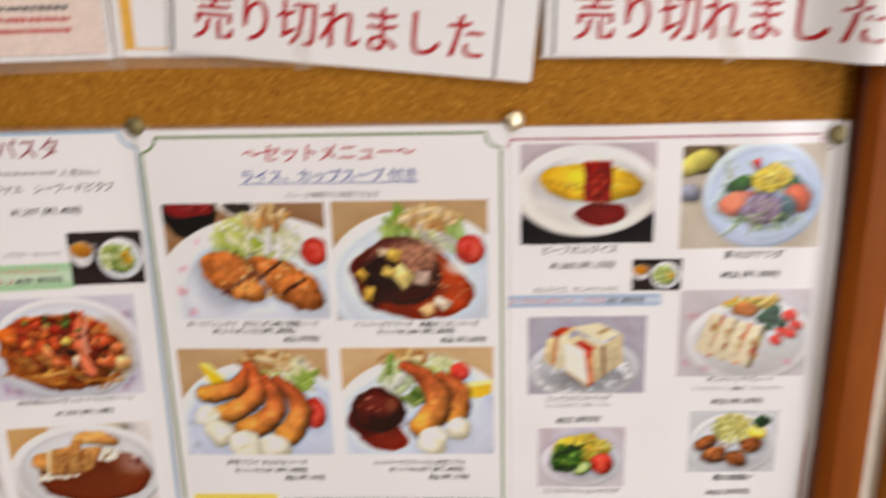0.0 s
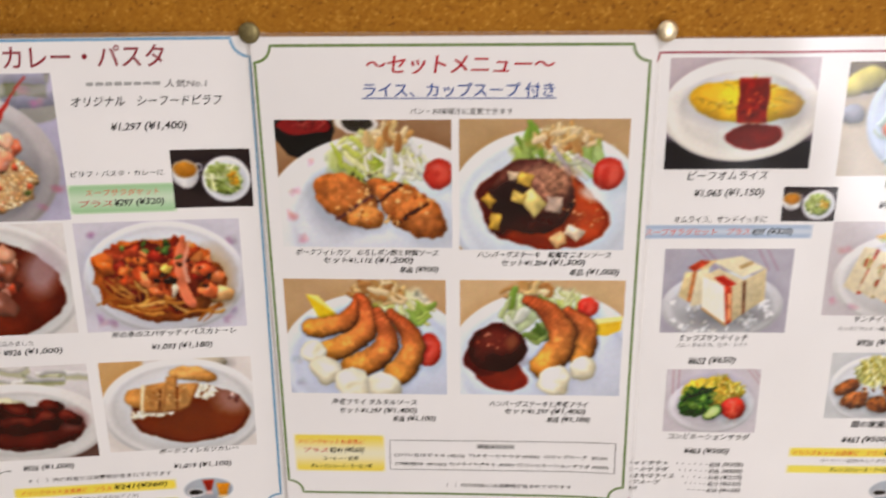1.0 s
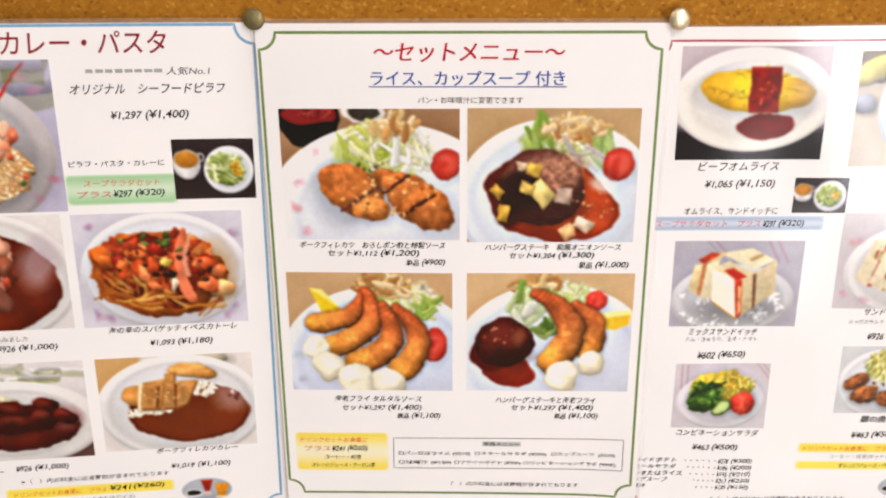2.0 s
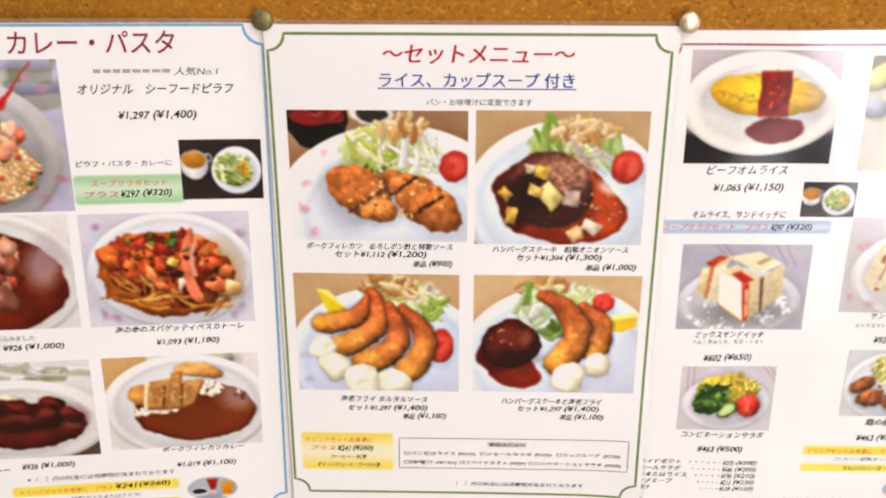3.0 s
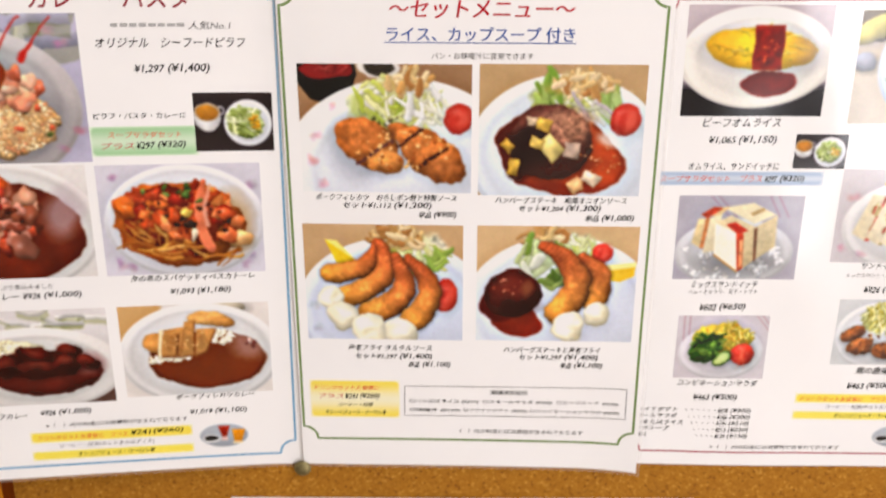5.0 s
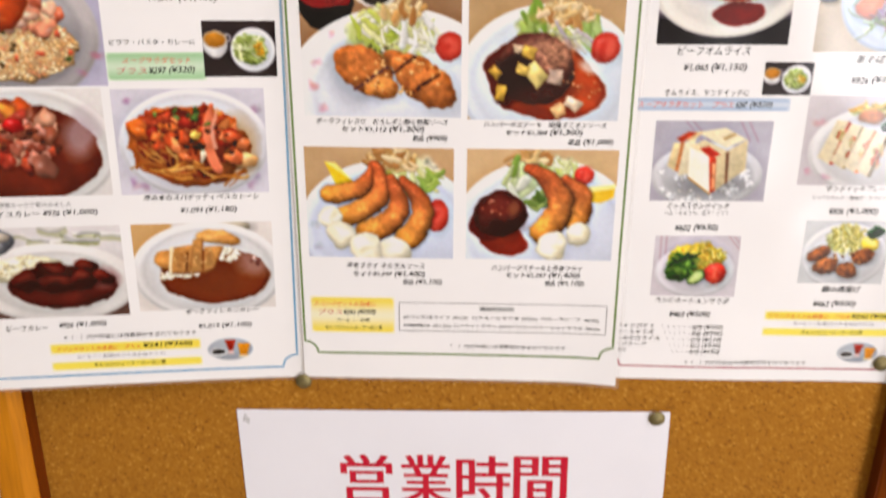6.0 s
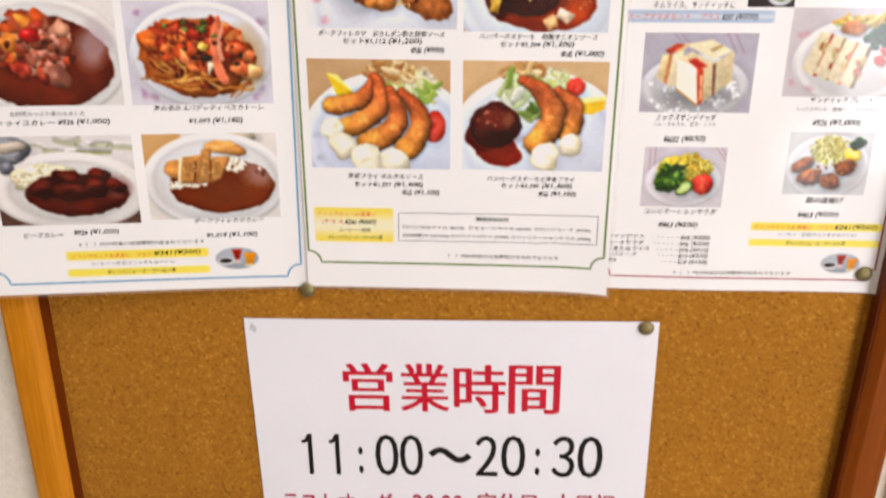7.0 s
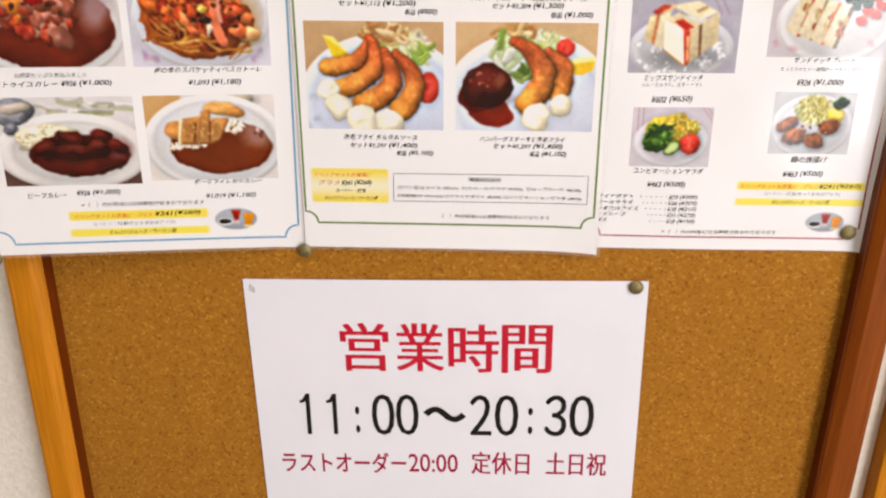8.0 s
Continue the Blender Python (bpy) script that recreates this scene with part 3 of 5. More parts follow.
    def bits(self, cx, cy, rx, ry, n, colours, r0, r1, gloss=0.15, rough=0.25, depth=0.5, under=0.1):
        """Scattered small pieces."""
        for i in range(n):
            a, q = self.rng.uniform(0, 2 * math.pi), math.sqrt(self.rng.random())
            r = self.rng.uniform(r0, r1)
            self.piece(cx + rx * q * math.cos(a), cy + ry / self.asp * q * math.sin(a), r, r * self.rng.uniform(0.55, 0.95), colours[self.rng.integers(len(colours))],
                       self.rng.uniform(0, 180), gloss, rough, depth, under=under)

    def piece(self, cx, cy, rx, ry, rgb, rot=0.0, gloss=0.15, rough=0.2, depth=0.5, square=False, under=0.12):
        """One small piece, drawn in its own neighbourhood only."""
        r = max(rx, ry) * 1.7
        sy = self.asp / (self.ny - 1)
        i0, i1 = max(0, int((cx - r) / self.px)), min(self.nx, int((cx + r) / self.px) + 2)
        j0, j1 = max(0, int((cy * self.asp - r) / sy)), min(self.ny, int((cy * self.asp + r) / sy) + 2)
        if i1 - i0 < 2 or j1 - j0 < 2:
            return
        c, s = math.cos(radians(rot)), math.sin(radians(rot))
        X, Y = self.X[j0:j1, i0:i1] - cx, self.Y[j0:j1, i0:i1] - cy * self.asp
        u, v = (X * c + Y * s) / rx, (-X * s + Y * c) / ry
        ang = np.arctan2(v, u)
        ph = self.rng.uniform(0, 6.3, 3)
        wob = 1 + rough * (0.5 * np.sin(2 * ang + ph[0]) + 0.35 * np.sin(3 * ang + ph[1]) + 0.25 * np.sin(5 * ang + ph[2]))
        d = (np.maximum(np.abs(u), np.abs(v)) if square else np.hypot(u, v)) * wob
        m = np.clip((1 - d) * min(rx, ry) / (self.px * 1.3) + 0.5, 0, 1)
        tile = self.a[j0:j1, i0:i1]
        tile *= 1 - np.clip(1.45 - np.hypot(u, v - 0.25), 0, 1)[..., None] * under * np.array((0.8, 0.9, 1.25))
        lit = 0.86 - depth * 0.5 * ((Y / ry) * 0.8 + (X / rx) * 0.3) + 0.2 * np.sqrt(np.clip(1 - d * d, 0, 1))
        lit = lit * (1 + 0.12 * np.sin(u * 3 + ph[0]) * np.sin(v * 2.5 + ph[1]))
        col = np.array(rgb, float) * lit[..., None]
        spot = gloss * np.exp(-(((u + 0.3) / 0.3) ** 2 + ((v + 0.4) / 0.2) ** 2))[..., None]
        col = np.clip(col + (250 - col) * spot, 0, 255)
        tile += (col - tile) * m[..., None]

    def poly(self, pts, rgb, grain=0.05, fade=0.0, cells=30, width=1.5):
        """A convex face through points given clockwise."""
        d = np.full(self.x.shape, 9.0)
        p = [(x, y * self.asp) for x, y in pts]
        for (ax, ay), (bx, by) in zip(p, p[1:] + p[:1]):
            ln = math.hypot(bx - ax, by - ay)
            d = np.minimum(d, ((bx - ax) * (self.y - ay) - (by - ay) * (self.x - ax)) / ln)
        m = np.clip(d / (self.px * width) + 0.5, 0, 1)
        lo, hi = min(y for _, y in p), max(y for _, y in p)
        f = 1 + grain * 2 * (self.fbm(cells) - 0.5) - fade * (self.y - lo) / (hi - lo)
        self.lay(m, np.clip(np.array(rgb, float) * f[..., None], 0, 255))
        return m

    def tomato(self, cx, cy, r, rot=0.0, squash=0.9):
        self.lump(cx, cy, r, r * squash, (226, 78, 60), rot, 0.05, 0.06, 20, gloss=0.2, shadow=0.8, depth=0.3)
        m, u, v, d = self.oval(cx + r * 0.2, cy - r * 0.1, r * 0.6, r * squash * 0.7, rot + 15, 0.3, 8, 9)
        self.lay(m * 0.55, (244, 122, 100))
        m, *_ = self.oval(cx - r * 0.15, cy, r * 0.22, r * 0.42, rot + 20, 0.2, 8, 5)
        self.lay(m * 0.45, (206, 44, 34))

    def cabbage(self, cx, cy, rx, ry, n=240, tan=0.0):
        m, u, v, d = self.oval(cx, cy, rx, ry, 0, 0.22, 12, 9)
        tone = (0.5 * (u + 1) + 0.35 * (self.fbm(7, 2) - 0.5))[..., None]
        self.lay(m * 0.95, np.array((206, 214, 130)) + (np.array((240, 236, 210)) - np.array((206, 214, 130))) * np.clip(tone, 0, 1))
        self.shade(m * np.clip(self.fbm(22, 2) - 0.56, 0, 1) * 3.0, 0.72)
        pale = [(244, 242, 214), (236, 236, 178), (250, 247, 230), (230, 230, 150)]
        green = [(200, 212, 96), (216, 222, 120), (176, 196, 78), (232, 232, 156)]
        self.heap(cx - rx * 0.35, cy, rx * 0.6, ry * 0.75, n // 12, green + pale, 0.17, 0.016)
        self.heap(cx + rx * 0.3, cy, rx * 0.6, ry * 0.75, n // 9, pale + green[1:2], 0.14, 0.012)
        if tan:
            self.fried(cx + rx * 0.05, cy - ry * 0.5 / self.asp, rx * 0.55, ry * 0.35, int(40 * tan))

    def fried(self, cx, cy, rx, ry, n=14):
        """Crisp fried strips, tan and flat."""
        m, *_ = self.oval(cx, cy, rx * 0.9, ry * 0.8, 0, 0.4, 12, 8)
        self.lay(m * 0.7, (222, 172, 106))
        self.heap(cx, cy, rx, ry, n * 2, [(236, 200, 142), (224, 178, 112), (246, 222, 176), (210, 156, 94), (240, 208, 148)], 0.09, 0.019, 10, 90, 0.91)

    def lemon(self, cx, cy, rx, ry, rot):
        self.lump(cx, cy, rx, ry, (250, 222, 84), rot, 0.03, 0.06, 20, shadow=0.85, depth=0.3)
        m, *_ = self.oval(cx, cy - ry * 0.35 / self.asp, rx * 0.92, ry * 0.42, rot, 0, 8, 3)
        self.lay(m * 0.75, (255, 240, 160))

    def tartar(self, cx, cy, r):
        self.lump(cx, cy, r, r * 0.94, (246, 240, 216), self.rng.uniform(0, 90), 0.14, 0.05, 8, shadow=0.9, depth=0.24)
        for _ in range(4):
            m, *_ = self.oval(cx + self.rng.normal(0, 0.35) * r, cy + self.rng.normal(0, 0.35) * r, r * 0.4, r * 0.26, self.rng.uniform(0, 180), 0.3, 12, 8)
            self.lay(m * 0.55, (252, 249, 236))
            m, *_ = self.oval(cx + self.rng.normal(0, 0.4) * r, cy + self.rng.normal(0, 0.4) * r, r * 0.3, r * 0.12, self.rng.uniform(0, 180), 0.3, 12, 6)
            self.lay(m * 0.4, (216, 206, 170))

    @staticmethod
    def blurred(a, sigma):
        r = int(3 * sigma) + 1
        k = np.exp(-(np.arange(-r, r + 1) / sigma) ** 2 / 2)
        k /= k.sum()
        for ax in (0, 1):
            pad = np.pad(a, [(r, r) if i == ax else (0, 0) for i in range(3)], mode="edge")
            a = sum(k[i] * np.take(pad, np.arange(i, i + a.shape[ax]), axis=ax) for i in range(2 * r + 1))
        return a

    def done(self):
        """The print: a little grain, sharpened and with the contrast of a cheap photo print."""
        a = self.a * (1 + 0.03 * (self.fbm(60, 2) - 0.5))[..., None]
        a = self.blurred(a, self.blur)
        a = a + 0.12 * (a - self.blurred(a, 3.0)) + 0.22 * (a - self.blurred(a, 12.0))
        a = a + self.rng.normal(0, 2.0, a.shape)
        a = a.mean(2, keepdims=True) * 0.14 + a * 0.86
        a = np.clip((a - 128) * 1.14 + 126, 3, 252) / 255
        a = a ** 1.24
        return 0.84 * np.where(a > 0.04045, ((a + 0.055) / 1.055) ** 2.4, a / 12.92)


def paint_cutlet(w, h):
    p = Picture(w, h, 1, (178, 140, 104))
    m, u, v, d = p.oval(0.17, 0.04, 0.17, 0.2)
    p.lay(m, (34, 26, 28))
    m, u, v, d = p.oval(0.17, 0.04, 0.155, 0.06)
    p.lay(m, (158, 40, 42))
    p.strands(0.2, 0.03, 0.1, 0.04, 14, [(196, 84, 80), (120, 24, 28)], 0.06, 0.004)
    m, *_ = p.oval(0.47, 0.02, 0.12, 0.06)
    p.lay(m, (222, 214, 206))
    m, *_ = p.oval(0.47, 0.02, 0.085, 0.045)
    p.lay(m, (84, 76, 62))
    p.plate(0.6, 0.86, 0.72, 0.58, (234, 238, 248), 0.74, 0.97)
    p.flowers([(0.09, 0.55), (0.12, 0.92), (0.2, 0.3), (0.06, 0.76)], (226, 166, 178))
    m, *_ = p.oval(0.36, 0.66, 0.2, 0.2, 30, 0.1, 6, 26)
    p.lay(m * 0.5, (176, 178, 190))
    p.cabbage(0.58, 0.31, 0.28, 0.17, 280)
    p.heap(0.74, 0.3, 0.12, 0.13, 12, [(250, 249, 240), (244, 240, 222), (252, 250, 244)], 0.16, 0.017, 65, 40)
    p.fried(0.62, 0.13, 0.11, 0.05, 9)
    p.bits(0.53, 0.42, 0.1, 0.05, 6, [(132, 116, 84), (120, 118, 70)], 0.008, 0.018, 0.0)
    p.tomato(0.925, 0.41, 0.078, 28, 1.2)
    crumb = (210, 132, 66)
    p.lump(0.61, 0.53, 0.1, 0.06, crumb, 24, 0.1, 0.3, 24, shadow=0.8)
    p.lump(0.76, 0.70, 0.235, 0.125, crumb, 37, 0.12, 0.34, 26, shadow=0.7)
    p.lump(0.385, 0.605, 0.20, 0.135, crumb, 32, 0.10, 0.34, 26, shadow=0.7)
    p.lump(0.495, 0.755, 0.115, 0.075, (232, 158, 84), 4, 0.12, 0.3, 26, shadow=0.85)
    for (ax, ay), (bx, by), c in (((0.33, 0.775), (0.53, 0.585), (128, 82, 74)), ((0.56, 0.63), (0.71, 0.5), (104, 62, 44)), ((0.68, 0.8), (0.86, 0.65), (96, 54, 34))):
        d, t, side = p.arc([(ax, ay), ((ax + bx) / 2, (ay + by) / 2 + 0.01), (bx, by)], 0.007, 0.010)
        p.lay(p.soft(d, 0.01, 2), c)
    p.bits(0.6, 0.66, 0.3, 0.12, 70, [(236, 172, 100), (190, 108, 48), (244, 192, 124)], 0.007, 0.015, 0.1, 0.3, 0.2, 0.03)
    return p.done()


def onion_steak(p, cx, cy):
    p.lump(cx, cy, 0.255, 0.235, (120, 70, 58), 10, 0.04, 0.25, 30, shadow=0.6)
    m, u, v, d = p.oval(cx + 0.07, cy - 0.12, 0.17, 0.12, 8, 0.2, 12, 16)
    p.lay(m * 0.8, np.array((206, 154, 122)) * (0.55 + 0.9 * p.fbm(44)[..., None]))
    m, *_ = p.oval(cx - 0.12, cy + 0.05, 0.13, 0.16, 20, 0.25, 8, 16)
    p.lay(m * 0.85, (58, 24, 22))
    m, *_ = p.oval(cx + 0.02, cy + 0.2, 0.2, 0.055, -8, 0.2, 10, 10)
    p.lay(m * 0.7, (92, 42, 34))


def paint_hamburg(w, h):
    p = Picture(w, h, 2, (206, 174, 130))
    p.plate(0.53, 0.68, 0.6, 0.5, (228, 235, 246), 0.84, 0.97)
    m, u, v, d = p.oval(0.5, 0.68, 0.395, 0.255, 14, 0.08, 8, 2.5)
    p.lay(m, np.array((210, 92, 38)) * (0.8 + 0.36 * p.fbm(9)[..., None]))
    p.shade(m * np.exp(-((d - 0.97) / 0.05) ** 2), 0.8)
    m2, *_ = p.oval(0.2, 0.66, 0.14, 0.26, 20, 0.2, 8, 12)
    p.lay(m2 * m * 0.75, (112, 38, 22))
    m2, *_ = p.oval(0.5, 0.97, 0.3, 0.09, 4, 0.2, 8, 14)
    p.lay(m2 * m * 0.5, (136, 44, 20))
    p.cabbage(0.6, 0.25, 0.26, 0.13, 200)
    p.heap(0.42, 0.2, 0.05, 0.1, 7, [(176, 206, 96), (198, 218, 124), (160, 190, 84)], 0.18, 0.024, 70, 30)
    p.heap(0.8, 0.28, 0.05, 0.1, 6, [(184, 208, 120), (206, 222, 150)], 0.2, 0.02, 80, 30)
    p.fried(0.62, 0.14, 0.19, 0.07, 22)
    p.heap(0.68, 0.35, 0.14, 0.05, 9, [(240, 236, 226), (214, 200, 204), (226, 228, 196)], 0.2, 0.012, 30, 40)
    p.tomato(0.885, 0.41, 0.1, 0, 1.0)
    m, *_ = p.oval(0.8, 0.56, 0.07, 0.04, 20, 0.2, 8, 8)
    p.lay(m * 0.7, (240, 236, 236))
    onion_steak(p, 0.44, 0.58)
    p.bits(0.75, 0.72, 0.13, 0.1, 26, [(226, 166, 120), (206, 120, 70)], 0.005, 0.01)
    for cx, cy, rx, ry, rot, c in ((0.44, 0.62, 0.075, 0.055, 50, (226, 204, 132)), (0.36, 0.58, 0.04, 0.03, 20, (210, 180, 96)), (0.57, 0.64, 0.05, 0.05, 10, (190, 164, 146)),
                                   (0.33, 0.43, 0.035, 0.03, 0, (206, 180, 150)), (0.4, 0.45, 0.04, 0.04, 15, (216, 178, 84)), (0.18, 0.61, 0.045, 0.035, 40, (198, 158, 70)),
                                   (0.22, 0.77, 0.035, 0.055, 10, (206, 168, 76)), (0.69, 0.86, 0.055, 0.045, 30, (228, 200, 172)), (0.6, 0.92, 0.05, 0.04, 60, (226, 178, 128))):
        p.piece(cx, cy, rx * 1.0, ry * 1.0, c, rot, 0.12, 0.05, 0.3, True, 0.3)
    return p.done()


def paint_shrimp(w, h):
    p = Picture(w, h, 3, (214, 180, 136))
    p.plate(0.56, 0.74, 0.62, 0.5, (222, 229, 247), 0.84, 0.97)
    p.flowers([(0.05, 0.9), (0.06, 0.7)], (196, 196, 210))
    p.cabbage(0.7, 0.24, 0.22, 0.14, 200)
    p.fried(0.58, 0.13, 0.16, 0.08, 22)
    p.heap(0.85, 0.3, 0.06, 0.06, 7, [(196, 214, 120), (236, 238, 216), (180, 204, 104)], 0.12, 0.018)
    p.poly([(0.135, 0.13), (0.21, 0.14), (0.33, 0.31), (0.30, 0.37), (0.20, 0.32)], (250, 216, 54), 0.06)
    p.poly([(0.135, 0.13), (0.21, 0.14), (0.33, 0.31)], (253, 236, 140), 0.05)
    p.tomato(0.89, 0.6, 0.08, 0, 1.45)
    p.prawn([(0.47, 0.15), (0.43, 0.42), (0.17, 0.42)], 0.033, 0.067)
    p.prawn([(0.48, 0.16), (0.60, 0.48), (0.27, 0.62)], 0.033, 0.075)
    p.prawn([(0.58, 0.28), (0.72, 0.66), (0.41, 0.76)], 0.037, 0.082)
    p.prawn([(0.67, 0.3), (0.90, 0.56), (0.68, 0.82)], 0.035, 0.082)
    for cx, cy, r in ((0.16, 0.63, 0.08), (0.24, 0.79, 0.105), (0.4, 0.92, 0.12), (0.6, 0.94, 0.11)):
        p.tartar(cx, cy, r)
    return p.done()


def paint_mixed_grill(w, h):
    p = Picture(w, h, 4, (222, 190, 146))
    p.plate(0.53, 0.74, 0.62, 0.52, (226, 232, 247), 0.84, 0.97)
    p.cabbage(0.58, 0.2, 0.2, 0.11, 170)
    p.fried(0.42, 0.09, 0.12, 0.05, 12)
    p.heap(0.32, 0.24, 0.06, 0.08, 8, [(168, 196, 96), (196, 214, 130), (216, 226, 170)], 0.13, 0.026)
    p.heap(0.47, 0.46, 0.06, 0.05, 7, [(124, 150, 70), (150, 172, 92), (178, 192, 116)], 0.12, 0.024, 20)
    p.heap(0.36, 0.34, 0.06, 0.04, 6, [(236, 238, 222), (214, 224, 180)], 0.12, 0.026, 10)
    p.tomato(0.78, 0.23, 0.062, 0, 1.0)
    p.poly([(0.76, 0.335), (0.995, 0.30), (0.985, 0.42), (0.90, 0.47), (0.80, 0.455)], (246, 208, 66), 0.06)
    p.poly([(0.76, 0.335), (0.995, 0.30), (0.99, 0.34), (0.78, 0.38)], (252, 236, 160), 0.05)
    m, u, v, d = p.oval(0.25, 0.80, 0.17, 0.12, 30, 0.1, 8, 2.5)
    p.lay(m, np.array((164, 58, 30)) * (0.8 + 0.3 * p.fbm(10)[..., None]))
    m, u, v, d = p.oval(0.15, 0.68, 0.13, 0.12, 60, 0.1, 8, 4)
    p.lay(m, (122, 38, 26))
    p.lump(0.23, 0.58, 0.18, 0.165, (104, 42, 34), 0, 0.04, 0.25, 16, gloss=0.1, shadow=0.8)
    m, *_ = p.oval(0.22, 0.51, 0.09, 0.08, 20, 0.3, 8, 16)
    p.lay(m * 0.6, (150, 58, 42))
    m, *_ = p.oval(0.32, 0.52, 0.04, 0.06, 10, 0.3, 14, 8)
    p.lay(m * 0.6, (176, 112, 74))
    m, *_ = p.oval(0.24, 0.7, 0.12, 0.05, 0, 0.3, 8, 16)
    p.lay(m * 0.6, (66, 20, 18))
    p.bits(0.21, 0.52, 0.1, 0.06, 9, [(196, 120, 98), (170, 84, 64)], 0.008, 0.018, 0.2, 0.4)
    p.prawn([(0.66, 0.26), (0.86, 0.42), (0.74, 0.64)], 0.033, 0.073)
    p.prawn([(0.42, 0.17), (0.78, 0.42), (0.53, 0.73)], 0.040, 0.090)
    p.tartar(0.77, 0.76, 0.092)
    p.tartar(0.59, 0.87, 0.108)
    return p.done()


def paint_omelette(w, h):
    p = Picture(w, h, 5, (206, 194, 200))
    p.lay(np.clip((p.y / p.asp - 0.66) * 9, 0, 1), (40, 34, 48))
    p.plate(0.5, 0.47, 0.54, 0.36, (240, 236, 230), 0.76, 0.97)
    m, u, v, d = p.oval(0.6, 0.7, 0.2, 0.092, 0, 0.05, 8)
    p.shade(np.clip(1.2 - d, 0, 1), 0.8)
    p.lay(m, np.array((150, 34, 30)) * (0.85 + 0.35 * p.fbm(8)[..., None]))
    p.lump(0.53, 0.385, 0.385, 0.145, (250, 204, 54), 4, 0.03, 0.08, 14, depth=0.3, shadow=0.68)
    p.strands(0.5, 0.34, 0.3, 0.1, 24, [(252, 222, 110), (236, 176, 40), (226, 190, 60)], 0.12, 0.006, 60, 4)
    p.bits(0.56, 0.42, 0.26, 0.08, 10, [(150, 160, 50), (210, 150, 30)], 0.004, 0.009)
    m = np.clip((0.105 - np.abs(p.x - 0.575 - 0.005 * np.sin(p.y * 30))) / (p.px * 1.5), 0, 1) * np.clip((p.y / p.asp - 0.17) * 60, 0, 1) * np.clip((0.585 - p.y / p.asp) * 60, 0, 1)
    p.lay(m, np.array((176, 42, 24)) * (0.72 + 0.5 * p.fbm(20)[..., None] + 0.25 * np.clip(0.4 - p.y / p.asp, 0, 1)[..., None]))
    p.bits(0.575, 0.4, 0.08, 0.1, 16, [(214, 84, 40), (150, 26, 18)], 0.01, 0.02, 0.2)
    return p.done()


def paint_soup_salad(w, h):
    p = Picture(w, h, 6, (70, 54, 56))
    p.strands(0.5, 0.5, 0.5, 0.36, 20, [(84, 64, 62), (58, 44, 48)], 0.3, 0.008, 20)
    m, *_ = p.oval(0.34, 0.3, 0.05, 0.06)
    p.lay(m, (224, 222, 224))
    m, *_ = p.oval(0.34, 0.3, 0.028, 0.036)
    p.lay(m, (70, 56, 58))
    p.lump(0.17, 0.42, 0.18, 0.19, (226, 222, 220), 0, 0.0, 0.03, 6, shadow=0.7, depth=0.2)
    m, *_ = p.oval(0.17, 0.33, 0.165, 0.125)
    p.lay(m, (196, 176, 150))
    p.lump(0.17, 0.34, 0.14, 0.105, (206, 146, 50), 0, 0, 0.12, 12, shadow=1, depth=0.15)
    p.plate(0.68, 0.52, 0.31, 0.31, (228, 230, 232), 0.8)
    p.lump(0.67, 0.52, 0.21, 0.2, (170, 194, 104), 0, 0.2, 0.3, 18, shadow=0.85)
    p.strands(0.65, 0.5, 0.2, 0.18, 110, [(222, 226, 176), (182, 196, 122), (236, 238, 206), (200, 210, 146), (170, 186, 116)], 0.12, 0.018)
    p.bits(0.78, 0.5, 0.09, 0.1, 26, [(232, 184, 60), (244, 206, 96), (222, 160, 44)], 0.014, 0.024)
    return p.done()


def paint_soba(w, h):
    p = Picture(w, h, 7, (208, 198, 182))
    p.lump(0.1, 0.12, 0.2, 0.12, (120, 104, 70), -20, 0.1, 0.1, 8, shadow=0.8)
    p.lump(0.1, 0.16, 0.16, 0.08, (206, 196, 104), -20, 0.05, 0.08, 8, shadow=1)
    p.lump(0.06, 0.45, 0.08, 0.06, (150, 152, 164), 0, 0.1, 0.2, 8)
    p.plate(0.57, 0.48, 0.42, 0.4, (206, 218, 238), 0.84)
    m, u, v, d = p.oval(0.57, 0.48, 0.36, 0.33, 0, 0.1, 8, 8)
    p.lay(m * 0.6, (206, 220, 240))
    p.strands(0.57, 0.48, 0.36, 0.33, 24, [(220, 232, 246), (196, 210, 234)], 0.16, 0.008)
    p.lump(0.4, 0.38, 0.1, 0.05, (86, 130, 70), -20, 0.3, 0.3, 16)
    p.lump(0.77, 0.36, 0.08, 0.05, (96, 140, 84), 20, 0.3, 0.3, 16)
    p.lump(0.4, 0.56, 0.13, 0.09, (224, 142, 112), -20, 0.15, 0.15, 14)
    p.lump(0.82, 0.52, 0.1, 0.1, (226, 130, 96), 30, 0.15, 0.15, 14)
    p.lump(0.73, 0.62, 0.08, 0.09, (112, 134, 140), 0, 0.2, 0.2, 14)
    p.lump(0.57, 0.62, 0.14, 0.12, (172, 150, 184), 0, 0.12, 0.2, 14)
    p.strands(0.57, 0.62, 0.13, 0.11, 60, [(190, 170, 200), (150, 128, 168), (206, 190, 214)], 0.14, 0.006)
    p.lump(0.63, 0.33, 0.13, 0.1, (244, 216, 60), 0, 0.2, 0.15, 18)
    p.strands(0.63, 0.33, 0.13, 0.09, 60, [(252, 228, 90), (232, 196, 40), (255, 240, 140)], 0.08, 0.007)
    p.bits(0.53, 0.2, 0.04, 0.02, 4, [(214, 70, 60)], 0.02, 0.03)
    p.strands(0.6, 0.74, 0.26, 0.06, 24, [(150, 180, 120), (206, 220, 200)], 0.08, 0.006)
    return p.done()


